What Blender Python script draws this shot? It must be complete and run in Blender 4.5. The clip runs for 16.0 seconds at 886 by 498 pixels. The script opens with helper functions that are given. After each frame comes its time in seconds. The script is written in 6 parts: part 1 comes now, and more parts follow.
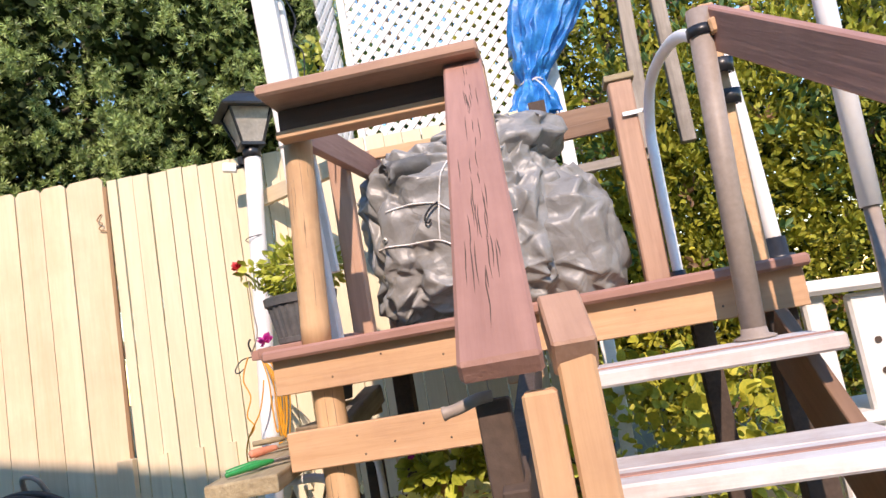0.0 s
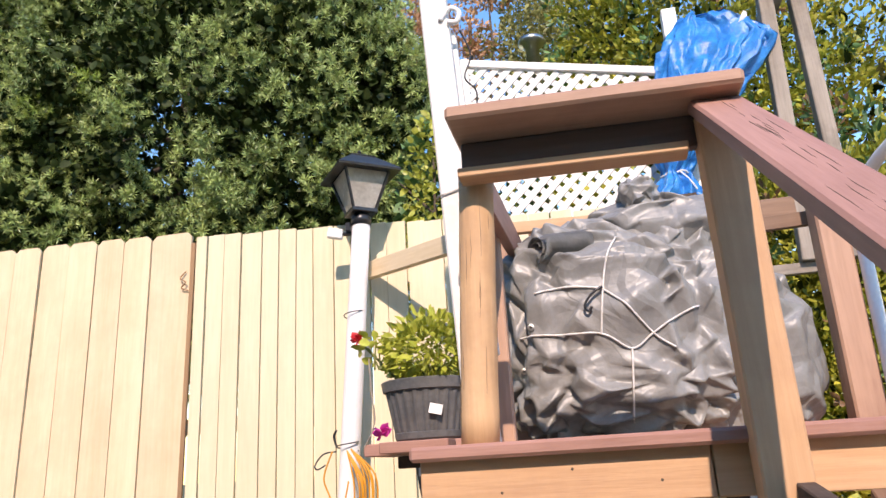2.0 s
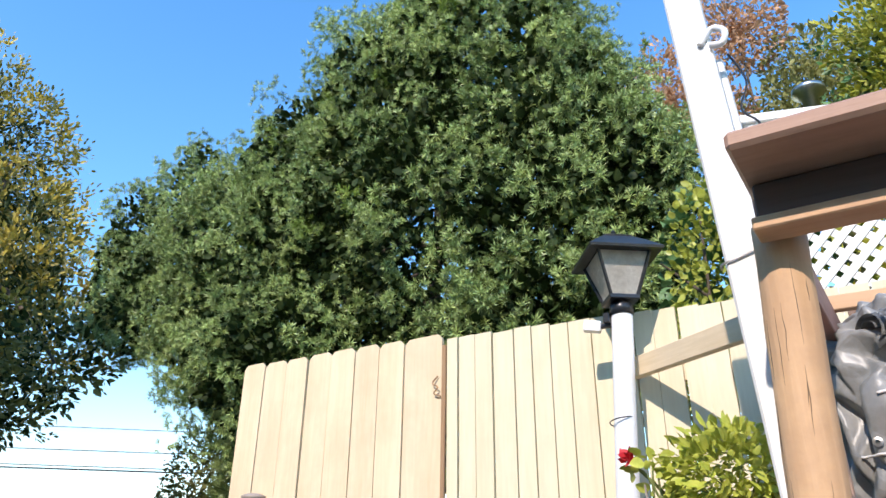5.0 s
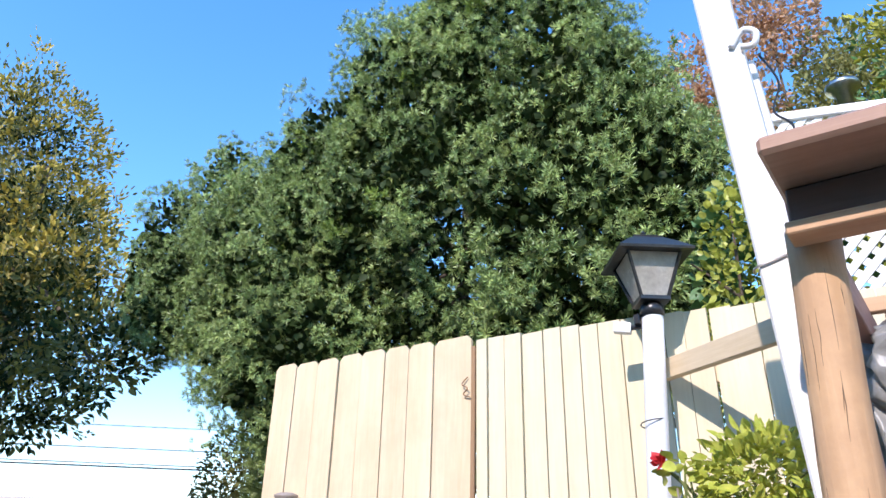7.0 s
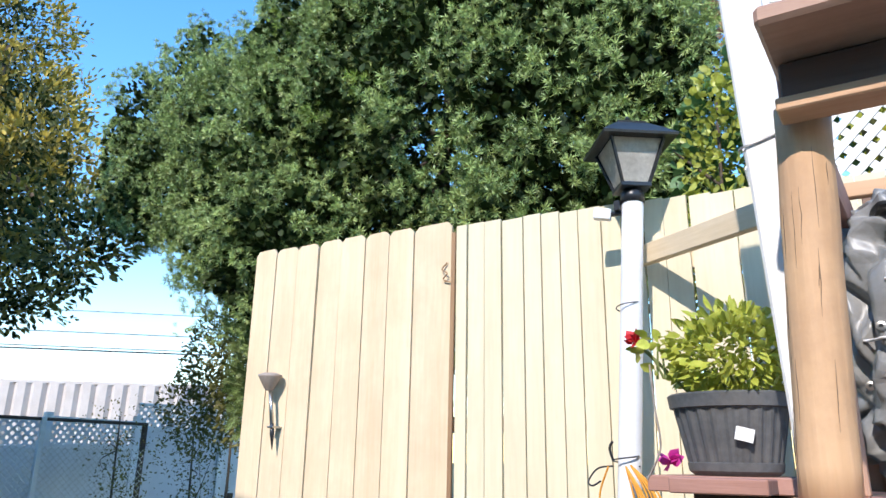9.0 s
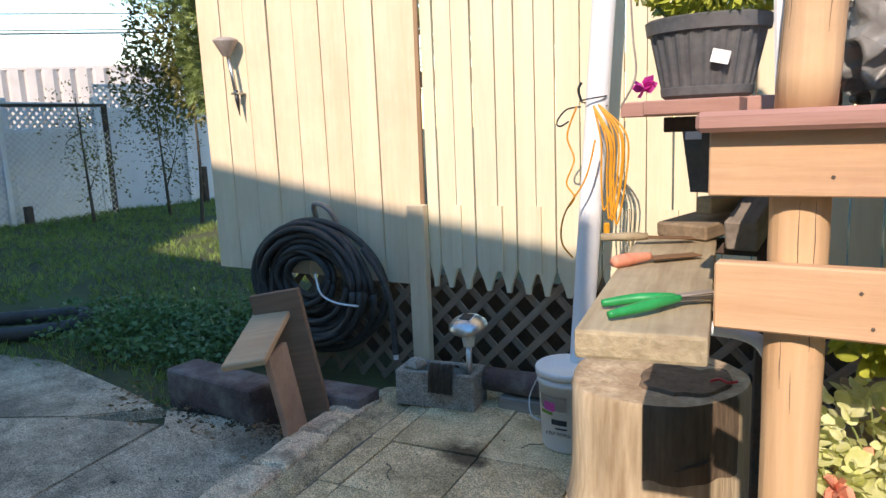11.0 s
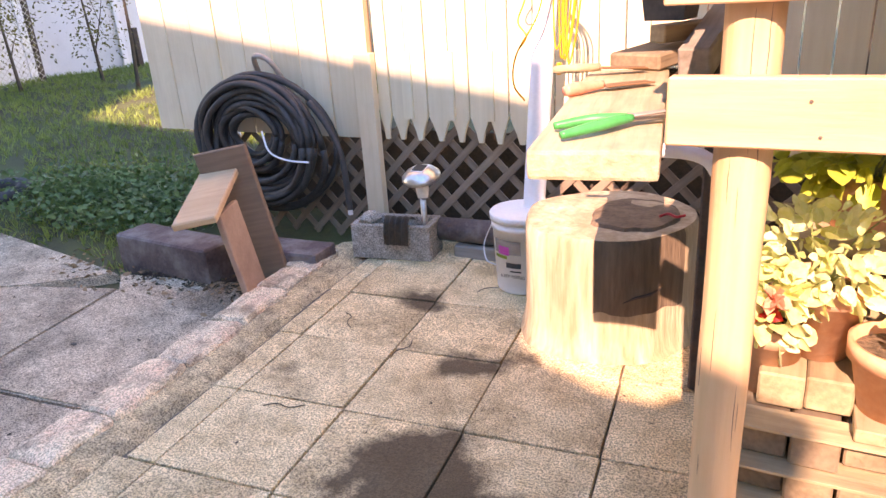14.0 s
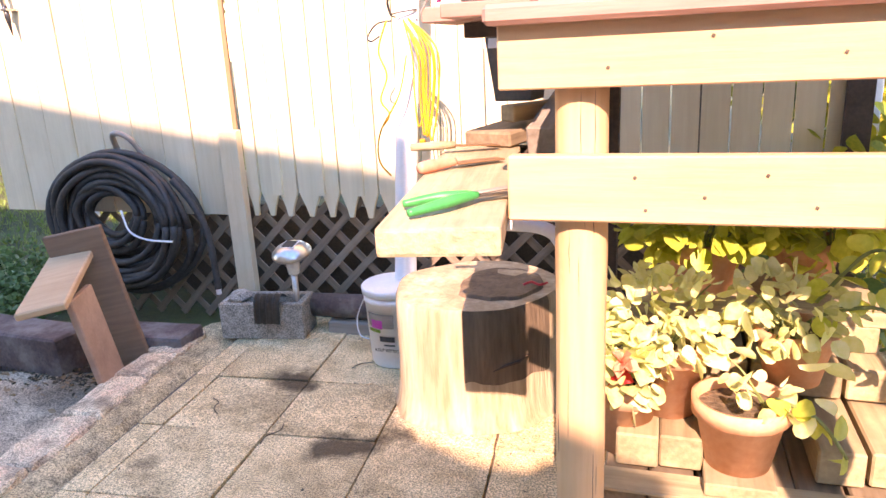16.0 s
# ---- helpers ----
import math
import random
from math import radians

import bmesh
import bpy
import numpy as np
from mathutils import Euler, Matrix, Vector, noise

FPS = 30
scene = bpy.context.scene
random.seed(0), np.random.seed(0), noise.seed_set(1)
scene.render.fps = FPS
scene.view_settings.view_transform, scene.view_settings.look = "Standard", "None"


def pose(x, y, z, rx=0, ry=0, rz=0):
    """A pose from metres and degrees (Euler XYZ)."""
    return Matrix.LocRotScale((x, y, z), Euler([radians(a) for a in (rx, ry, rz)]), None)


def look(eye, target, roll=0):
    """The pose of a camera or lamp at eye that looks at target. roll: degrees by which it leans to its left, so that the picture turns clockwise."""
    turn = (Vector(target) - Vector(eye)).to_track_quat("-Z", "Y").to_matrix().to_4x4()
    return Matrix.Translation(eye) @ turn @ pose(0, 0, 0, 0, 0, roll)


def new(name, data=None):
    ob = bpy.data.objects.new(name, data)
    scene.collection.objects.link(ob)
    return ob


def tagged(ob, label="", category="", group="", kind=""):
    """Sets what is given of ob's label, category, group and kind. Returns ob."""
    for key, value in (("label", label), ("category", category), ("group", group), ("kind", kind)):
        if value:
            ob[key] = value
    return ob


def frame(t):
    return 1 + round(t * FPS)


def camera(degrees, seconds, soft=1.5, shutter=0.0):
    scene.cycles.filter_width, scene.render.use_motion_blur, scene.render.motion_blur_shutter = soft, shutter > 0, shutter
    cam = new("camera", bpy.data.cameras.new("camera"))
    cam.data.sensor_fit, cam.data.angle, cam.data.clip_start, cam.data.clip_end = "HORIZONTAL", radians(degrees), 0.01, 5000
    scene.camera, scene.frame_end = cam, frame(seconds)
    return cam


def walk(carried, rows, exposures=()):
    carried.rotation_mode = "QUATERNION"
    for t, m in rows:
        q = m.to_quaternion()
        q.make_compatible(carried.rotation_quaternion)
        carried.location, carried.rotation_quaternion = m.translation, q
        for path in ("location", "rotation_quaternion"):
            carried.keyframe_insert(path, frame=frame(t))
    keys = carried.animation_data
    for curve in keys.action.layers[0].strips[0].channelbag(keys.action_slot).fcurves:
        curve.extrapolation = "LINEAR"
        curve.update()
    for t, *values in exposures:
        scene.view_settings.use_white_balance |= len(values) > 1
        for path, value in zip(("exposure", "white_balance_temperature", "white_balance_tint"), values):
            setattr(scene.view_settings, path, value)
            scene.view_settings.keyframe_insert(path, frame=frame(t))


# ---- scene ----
cam = camera(64.3, 16.0)
PATH = [
    (0, (0.005, 0.395, 1.356), (-0.305, 2.351, 1.632), -10.1),
    (0.5, (-0.129, 0.506, 1.359), (-0.37, 2.464, 1.691), -9.1),
    (1, (-0.324, 0.551, 1.376), (-0.551, 2.495, 1.788), -7.6),
    (1.5, (-0.487, 0.61, 1.392), (-0.772, 2.523, 1.899), -5.7),
    (2, (-0.52, 0.833, 1.396), (-0.9, 2.705, 1.987), -3.5),
    (2.5, (-0.541, 0.996, 1.424), (-1.031, 2.819, 2.085), -2.1),
    (3, (-0.613, 1.097, 1.463), (-1.216, 2.863, 2.183), -1.4),
    (3.5, (-0.666, 1.166, 1.491), (-1.381, 2.864, 2.268), -0.9),
    (4, (-0.633, 1.197, 1.517), (-1.46, 2.823, 2.336), -0.6),
    (4.5, (-0.643, 1.225, 1.521), (-1.563, 2.786, 2.369), -0.1),
    (5, (-0.647, 1.242, 1.52), (-1.646, 2.743, 2.387), 0.5),
    (5.2, (-0.644, 1.235, 1.524), (-1.665, 2.719, 2.394), 0.8),
    (7.3, (-0.642, 1.218, 1.524), (-1.71, 2.673, 2.385), 1.4),
    (7.5, (-0.65, 1.238, 1.522), (-1.716, 2.702, 2.369), 1.7),
    (8, (-0.658, 1.235, 1.521), (-1.722, 2.735, 2.308), 1.7),
    (8.2, (-0.654, 1.254, 1.517), (-1.723, 2.764, 2.277), 1.8),
    (10.3, (-0.701, 1.225, 1.498), (-1.754, 2.925, 1.51), -1.6),
    (10.5, (-0.708, 1.234, 1.473), (-1.754, 2.936, 1.375), -1.8),
    (11, (-0.719, 1.255, 1.439), (-1.745, 2.938, 1.098), -2.4),
    (11.5, (-0.73, 1.266, 1.41), (-1.727, 2.914, 0.871), -2.8),
    (12, (-0.732, 1.268, 1.388), (-1.702, 2.89, 0.734), -3.3),
    (12.5, (-0.733, 1.264, 1.376), (-1.681, 2.877, 0.671), -3.6),
    (13, (-0.726, 1.27, 1.37), (-1.656, 2.886, 0.646), -3.8),
    (13.5, (-0.725, 1.268, 1.367), (-1.634, 2.896, 0.644), -3.8),
    (14, (-0.722, 1.267, 1.365), (-1.604, 2.913, 0.649), -3.8),
    (14.5, (-0.716, 1.268, 1.365), (-1.562, 2.936, 0.655), -3.7),
    (15, (-0.71, 1.27, 1.36), (-1.5, 2.974, 0.671), -3.6),
    (15.5, (-0.693, 1.286, 1.363), (-1.401, 3.043, 0.723), -3.5),
    (16, (-0.666, 1.295, 1.375), (-1.263, 3.124, 0.83), -2.9),
]
EXPOSURES = [(0, 1.05, 8100, 27), (2.5, 1.0, 7900, 27), (5, 1.0, 7000, 18), (8, 1.1, 6500, 22), (10.5, .95, 7200, 4), (11.2, 1.25, 8000, 30), (12, 1.9, 9500, 44), (12.5, 2.15, 10000, 50), (14.5, 2.5, 10200, 53), (16, 2.5, 9600, 49)]
walk(cam, [(t, look(eye, target, roll)) for t, eye, target, roll in PATH], EXPOSURES)

# ---- light ----
SUN_TO = Vector((-0.165, 1.0, -0.76)).normalized()
sun_data = bpy.data.lights.new("sun", "SUN")
sun_data.energy, sun_data.angle, sun_data.color = 2.65, radians(0.55), (1.0, 0.955, 0.885)
sun = new("sun", sun_data)
sun.matrix_basis = Matrix.Translation((-1, -8, 9)) @ SUN_TO.to_track_quat("-Z", "Y").to_matrix().to_4x4()
world = bpy.data.worlds.new("sky")
scene.world = world
world.use_nodes = True
wn = world.node_tree.nodes
sky = wn.new("ShaderNodeTexSky")
sky.sky_type, sky.sun_disc = "NISHITA", False
sky.sun_elevation = math.asin(-SUN_TO.z)
sky.sun_rotation = math.atan2(-SUN_TO.x, -SUN_TO.y)
sky.air_density, sky.dust_density, sky.ozone_density = 1.5, 0.0, 5.0
wn["Background"].inputs["Strength"].default_value = 0.15
clear = wn.new("ShaderNodeHueSaturation")
clear.inputs["Saturation"].default_value = 1.25
clear.inputs["Hue"].default_value = 0.5
clear.inputs["Value"].default_value = 1.2
world.node_tree.links.new(sky.outputs[0], clear.inputs["Color"])
world.node_tree.links.new(clear.outputs[0], wn["Background"].inputs["Color"])

# ---- materials ----
def mat(name, c1, c2, rough=0.7, scale=6.0, bump=0.2, stretch=(1, 1, 1), metal=0.0, dirt=None, dirt_amount=0.35, vary=0.12, fine=60.0, spec=0.4, through_light=0.0, dirt_scale=0.8, speck=0.0):
    m = bpy.data.materials.new(name)
    m.use_nodes = True
    nt = m.node_tree
    n, l = nt.nodes, nt.links
    p = n["Principled BSDF"]
    tc, info = n.new("ShaderNodeTexCoord"), n.new("ShaderNodeObjectInfo")
    off = n.new("ShaderNodeVectorMath"); off.operation = "MULTIPLY_ADD"
    comb = n.new("ShaderNodeCombineXYZ")
    for i in range(3):
        l.new(info.outputs["Random"], comb.inputs[i])
    l.new(comb.outputs[0], off.inputs[0])
    off.inputs[1].default_value = (37.0, 19.0, 53.0)
    l.new(tc.outputs["Object"], off.inputs[2])
    mp = n.new("ShaderNodeMapping")
    mp.inputs["Scale"].default_value = stretch
    l.new(off.outputs[0], mp.inputs["Vector"])
    big = n.new("ShaderNodeTexNoise")
    big.inputs["Scale"].default_value, big.inputs["Detail"].default_value, big.inputs["Roughness"].default_value = scale, 6, 0.62
    l.new(mp.outputs[0], big.inputs["Vector"])
    grain = n.new("ShaderNodeTexNoise")
    grain.inputs["Scale"].default_value, grain.inputs["Detail"].default_value = fine, 3
    l.new(mp.outputs[0], grain.inputs["Vector"])
    add = n.new("ShaderNodeMath"); add.operation = "MULTIPLY_ADD"
    l.new(grain.outputs["Fac"], add.inputs[0]); add.inputs[1].default_value = 0.55
    l.new(big.outputs["Fac"], add.inputs[2])
    ramp = n.new("ShaderNodeMapRange")
    ramp.inputs["From Min"].default_value, ramp.inputs["From Max"].default_value = 0.55, 1.0
    l.new(add.outputs[0], ramp.inputs["Value"])
    mix = n.new("ShaderNodeMix"); mix.data_type = "RGBA"
    mix.inputs["A"].default_value, mix.inputs["B"].default_value = (*c1, 1), (*c2, 1)
    l.new(ramp.outputs[0], mix.inputs["Factor"])
    col = mix.outputs["Result"]
    if dirt:
        dn = n.new("ShaderNodeTexNoise")
        dn.inputs["Scale"].default_value, dn.inputs["Detail"].default_value, dn.inputs["Roughness"].default_value = dirt_scale, 8, 0.7
        l.new(off.outputs[0], dn.inputs["Vector"])
        dr = n.new("ShaderNodeMapRange")
        dr.inputs["From Min"].default_value, dr.inputs["From Max"].default_value, dr.inputs["To Max"].default_value = 0.46, 0.62, dirt_amount
        l.new(dn.outputs["Fac"], dr.inputs["Value"])
        dm = n.new("ShaderNodeMix"); dm.data_type = "RGBA"
        l.new(dr.outputs[0], dm.inputs["Factor"]); l.new(col, dm.inputs["A"])
        dm.inputs["B"].default_value = (*dirt, 1)
        col = dm.outputs["Result"]
    if speck:
        sp = n.new("ShaderNodeTexNoise")
        sp.inputs["Scale"].default_value, sp.inputs["Detail"].default_value, sp.inputs["Roughness"].default_value = 150.0, 3, 0.75
        l.new(off.outputs[0], sp.inputs["Vector"])
        sr = n.new("ShaderNodeMapRange")
        sr.inputs["From Min"].default_value, sr.inputs["From Max"].default_value = 0.42, 0.60
        sr.inputs["To Min"].default_value, sr.inputs["To Max"].default_value = 1 + 0.75 * speck, 1 - speck
        l.new(sp.outputs["Fac"], sr.inputs["Value"])
        sh = n.new("ShaderNodeHueSaturation")
        l.new(sr.outputs[0], sh.inputs["Value"]); l.new(col, sh.inputs["Color"])
        col = sh.outputs["Color"]
    if vary:
        geo = n.new("ShaderNodeNewGeometry")
        av = n.new("ShaderNodeMath"); av.operation = "ADD"
        l.new(info.outputs["Random"], av.inputs[0]); l.new(geo.outputs["Random Per Island"], av.inputs[1])
        vr = n.new("ShaderNodeMapRange")
        vr.inputs["From Max"].default_value = 2.0
        vr.inputs["To Min"].default_value, vr.inputs["To Max"].default_value = 1 - 1.6 * vary, 1 + 1.6 * vary
        l.new(av.outputs[0], vr.inputs["Value"])
        hs = n.new("ShaderNodeHueSaturation")
        l.new(vr.outputs[0], hs.inputs["Value"]); l.new(col, hs.inputs["Color"])
        col = hs.outputs["Color"]
    l.new(col, p.inputs["Base Color"])
    rr = n.new("ShaderNodeMapRange")
    rr.inputs["To Min"].default_value, rr.inputs["To Max"].default_value = max(0.03, rough - 0.1), min(1, rough + 0.1)
    l.new(big.outputs["Fac"], rr.inputs["Value"]); l.new(rr.outputs[0], p.inputs["Roughness"])
    p.inputs["Metallic"].default_value = metal
    p.inputs["Specular IOR Level"].default_value = spec
    if bump:
        b = n.new("ShaderNodeBump")
        b.inputs["Strength"].default_value, b.inputs["Distance"].default_value = bump, 0.01
        l.new(add.outputs[0], b.inputs["Height"]); l.new(b.outputs[0], p.inputs["Normal"])
    if through_light:
        tr = n.new("ShaderNodeBsdfTranslucent")
        l.new(col, tr.inputs["Color"])
        ms = n.new("ShaderNodeMixShader")
        ms.inputs[0].default_value = through_light
        l.new(p.outputs[0], ms.inputs[1]); l.new(tr.outputs[0], ms.inputs[2])
        l.new(ms.outputs[0], n["Material Output"].inputs["Surface"])
    return m


def wood(name, c1, c2, rough=0.75, bump=0.35, dirt=None, dirt_amount=0.4, vary=0.08, scale=5.0, dirt_scale=1.5):
    return mat(name, c1, c2, rough, scale, bump, (0.12, 1.6, 1.6), dirt=dirt, dirt_amount=dirt_amount, vary=vary, fine=38, dirt_scale=dirt_scale)


M_FENCE_TAN = wood("fence_paint_tan", (0.665, 0.52, 0.335), (0.76, 0.615, 0.43), 0.8, 0.2, (0.52, 0.39, 0.25), 0.3, 0.05)
M_FENCE_CREAM = wood("fence_paint_cream", (0.66, 0.572, 0.39), (0.745, 0.662, 0.475), 0.8, 0.15, (0.55, 0.45, 0.3), 0.2, 0.05)
M_BROWN = wood("batten_brown_wood", (0.26, 0.15, 0.08), (0.36, 0.22, 0.12), 0.8, 0.3)
M_DECK = wood("deck_paint_light_brown", (0.52, 0.305, 0.165), (0.63, 0.395, 0.235), 0.7, 0.25, (0.36, 0.19, 0.12), 0.35, 0.04)
M_DECK_RED = wood("deck_paint_red_brown", (0.32, 0.165, 0.13), (0.44, 0.24, 0.19), 0.6, 0.35, (0.24, 0.12, 0.09), 0.45, 0.05)
M_ROUND = mat("round_post_paint", (0.54, 0.325, 0.165), (0.66, 0.42, 0.24), 0.65, 5, 0.5, (1.6, 1.6, 0.1), dirt=(0.33, 0.19, 0.11), dirt_amount=0.4, vary=0.03, fine=38, dirt_scale=2)
M_CAP = wood("cap_board_paint", (0.37, 0.215, 0.145), (0.49, 0.30, 0.21), 0.6, 0.3, (0.24, 0.12, 0.09), 0.4, 0.04)
# brown paint darkened to hold the shade under the railing cap
M_APRON = wood("brown_paint_in_cap_shade", (0.085, 0.052, 0.040), (0.13, 0.08, 0.062), 0.6, 0.2)
M_TREAD = wood("tread_grey_paint", (0.55, 0.52, 0.50), (0.72, 0.70, 0.68), 0.6, 0.3, (0.33, 0.2, 0.16), 0.5, 0.04)
M_WEATHER = wood("weathered_grey_wood", (0.20, 0.17, 0.14), (0.36, 0.31, 0.26), 0.85, 0.5, (0.1, 0.08, 0.06), 0.5)
M_CUT = mat("rough_sawn_top", (0.30, 0.215, 0.13), (0.52, 0.42, 0.29), 0.85, 14, 0.9, dirt=(0.2, 0.12, 0.07), dirt_amount=0.55, vary=0.0, fine=50, dirt_scale=5)
M_PLANK = wood("weathered_plank", (0.27, 0.205, 0.12), (0.45, 0.37, 0.235), 0.85, 0.9, (0.17, 0.13, 0.08), 0.5)
M_LUMBER = wood("rough_lumber", (0.25, 0.185, 0.105), (0.47, 0.37, 0.22), 0.85, 0.5, (0.14, 0.09, 0.05), 0.5)
M_LUMBER_OLD = wood("weathered_lumber", (0.15, 0.105, 0.065), (0.30, 0.22, 0.14), 0.85, 0.5, (0.09, 0.065, 0.045), 0.55)
M_LATTICE_OLD = wood("old_lattice", (0.20, 0.14, 0.10), (0.33, 0.25, 0.18), 0.85, 0.4, (0.12, 0.09, 0.07), 0.4)
M_WHITE = mat("white_paint", (0.70, 0.69, 0.66), (0.82, 0.81, 0.79), 0.55, 4, 0.1, dirt=(0.5, 0.46, 0.4), dirt_amount=0.35, vary=0.03)
M_PVC = mat("white_pvc", (0.72, 0.73, 0.74), (0.82, 0.82, 0.82), 0.35, 3, 0.03, dirt=(0.55, 0.52, 0.46), dirt_amount=0.25, vary=0.0)
M_BLACK = mat("black_lamp_metal", (0.012, 0.013, 0.016), (0.03, 0.032, 0.036), 0.35, 8, 0.05, vary=0.0, spec=0.5)
M_FROST = mat("dusty_lamp_glass", (0.56, 0.53, 0.47), (0.78, 0.75, 0.68), 0.25, 12, 0.1, vary=0.0, spec=0.5)
M_HOSE = mat("black_rubber", (0.022, 0.021, 0.02), (0.06, 0.056, 0.052), 0.55, 9, 0.1, vary=0.15)
M_TARP = mat("grey_tarp", (0.19, 0.19, 0.182), (0.255, 0.255, 0.245), 0.42, 7, 0.2, dirt=(0.2, 0.2, 0.2), dirt_amount=0.3, vary=0.0, spec=0.6)
M_BLUE = mat("blue_tarp", (0.0, 0.14, 0.47), (0.0, 0.29, 0.74), 0.38, 9, 0.6, vary=0.0, spec=0.5, through_light=0.15)
M_ROPE = mat("white_rope", (0.55, 0.53, 0.5), (0.75, 0.73, 0.7), 0.8, 60, 0.3, vary=0.0)
M_CONC = mat("weathered_concrete", (0.36, 0.26, 0.175), (0.62, 0.48, 0.34), 0.9, 7.0, 1.0, dirt=(0.15, 0.115, 0.08), dirt_amount=0.75, vary=0.05, fine=70, dirt_scale=2.0, speck=0.62)
M_PAVER = mat("concrete_paver", (0.54, 0.375, 0.20), (0.82, 0.62, 0.37), 0.85, 8.0, 1.0, dirt=(0.26, 0.175, 0.085), dirt_amount=0.6, vary=0.06, fine=75, dirt_scale=3.5, speck=0.6)
M_JOINT = mat("dirt_joint", (0.10, 0.08, 0.06), (0.19, 0.155, 0.12), 0.95, 20, 0.5, vary=0.0)
M_BORDER = mat("faded_red_edging", (0.68, 0.43, 0.29), (0.82, 0.67, 0.46), 0.9, 9, 1.0, dirt=(0.22, 0.16, 0.11), dirt_amount=0.75, vary=0.06, fine=80, dirt_scale=8, speck=0.5)
M_MORTAR = mat("crumbling_mortar", (0.40, 0.285, 0.155), (0.70, 0.53, 0.32), 0.9, 9, 1.0, dirt=(0.16, 0.12, 0.075), dirt_amount=0.7, vary=0.0, fine=80, dirt_scale=6, speck=0.6)
M_CURB = mat("dark_red_curb", (0.07, 0.045, 0.045), (0.14, 0.10, 0.09), 0.8, 5, 0.4, dirt=(0.28, 0.27, 0.25), dirt_amount=0.5, vary=0.05, dirt_scale=4)
M_BLOCK = mat("concrete_block", (0.27, 0.235, 0.19), (0.44, 0.40, 0.34), 0.95, 25, 0.8, dirt=(0.15, 0.13, 0.1), dirt_amount=0.4, vary=0.0, fine=200, speck=0.5)
M_SOIL = mat("lawn_soil", (0.05, 0.045, 0.022), (0.10, 0.095, 0.04), 0.95, 1.6, 0.6, dirt=(0.07, 0.10, 0.025), dirt_amount=0.7, vary=0.0, fine=60)
M_GRASS = mat("grass", (0.11, 0.19, 0.038), (0.25, 0.33, 0.085), 0.6, 1.2, 0.0, vary=0.25, through_light=0.25)
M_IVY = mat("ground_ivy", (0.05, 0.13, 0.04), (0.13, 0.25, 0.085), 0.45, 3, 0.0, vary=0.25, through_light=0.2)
M_YEW = mat("yew_needles", (0.095, 0.16, 0.042), (0.42, 0.52, 0.175), 0.38, 1.3, 0.0, vary=0.38, spec=0.5, through_light=0.05)
M_YEW_TIP = mat("yew_young_needles", (0.17, 0.28, 0.04), (0.30, 0.40, 0.08), 0.55, 1.3, 0.0, vary=0.25, spec=0.2, through_light=0.1)
M_BARK = mat("bark", (0.06, 0.045, 0.032), (0.13, 0.10, 0.075), 0.9, 14, 0.8, (1, 1, 0.25), vary=0.0)
M_YELLOW = mat("yellowing_foliage", (0.17, 0.24, 0.03), (0.54, 0.47, 0.06), 0.55, 1.4, 0.0, vary=0.3, through_light=0.25)
M_RUST = mat("rust_leaves", (0.22, 0.11, 0.05), (0.34, 0.19, 0.10), 0.6, 1.4, 0.0, vary=0.3, through_light=0.25)
M_RUSTLEAF = mat("rust_pink_leaves", (0.40, 0.20, 0.10), (0.60, 0.36, 0.21), 0.6, 1.4, 0.0, vary=0.3, through_light=0.3)
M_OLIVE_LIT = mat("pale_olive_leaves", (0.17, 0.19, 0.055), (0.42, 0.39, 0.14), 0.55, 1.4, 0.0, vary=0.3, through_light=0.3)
# near-black green: the shade inside the crowns is put into the leaf colour
M_SHADELEAF = mat("leaves_in_painted_shade", (0.013, 0.024, 0.006), (0.034, 0.054, 0.014), 0.6, 1.4, 0.0, vary=0.3, spec=0.15, through_light=0.04)
M_OLIVE = mat("olive_leaves", (0.07, 0.085, 0.022), (0.22, 0.19, 0.05), 0.5, 1.2, 0.0, vary=0.35, through_light=0.25)
M_GOLD = mat("golden_autumn_leaves", (0.25, 0.205, 0.03), (0.50, 0.37, 0.065), 0.5, 1.2, 0.0, vary=0.35, through_light=0.2)
# dark stump wood with the shadow on it mixed into the colour
M_STUMP_DARK = mat("dark_stump_wood_with_shade", (0.085, 0.058, 0.038), (0.19, 0.135, 0.09), 0.9, 12, 0.9, (1, 1, 0.15), vary=0.0, fine=50)
M_ELBOW = mat("dark_brown_sheet_metal", (0.075, 0.052, 0.036), (0.13, 0.095, 0.068), 0.5, 8, 0.15, vary=0.0)
M_PLANTLEAF = mat("pot_plant_leaves", (0.36, 0.42, 0.05), (0.62, 0.64, 0.14), 0.35, 6, 0.05, vary=0.25, through_light=0.3)
# paler copy of the pot leaves: glaring sunlight put into the colour
M_PALELEAF = mat("pale_sunlit_leaves", (0.66, 0.70, 0.22), (0.90, 0.89, 0.58), 0.4, 9, 0.05, vary=0.2, through_light=0.35)
M_STEM = mat("green_stem", (0.13, 0.17, 0.05), (0.22, 0.25, 0.09), 0.6, 9, 0.1, vary=0.1)
M_TERRA = mat("terracotta", (0.56, 0.25, 0.13), (0.70, 0.37, 0.22), 0.75, 6, 0.15, dirt=(0.5, 0.4, 0.32), dirt_amount=0.3, vary=0.06, dirt_scale=5)
M_POTSOIL = mat("potting_soil", (0.05, 0.035, 0.02), (0.16, 0.11, 0.07), 0.95, 30, 0.9, vary=0.0)
M_BLACKPOT = mat("black_plastic_pot", (0.06, 0.064, 0.068), (0.13, 0.135, 0.14), 0.55, 6, 0.12, dirt=(0.12, 0.11, 0.1), dirt_amount=0.4, vary=0.0, dirt_scale=4)
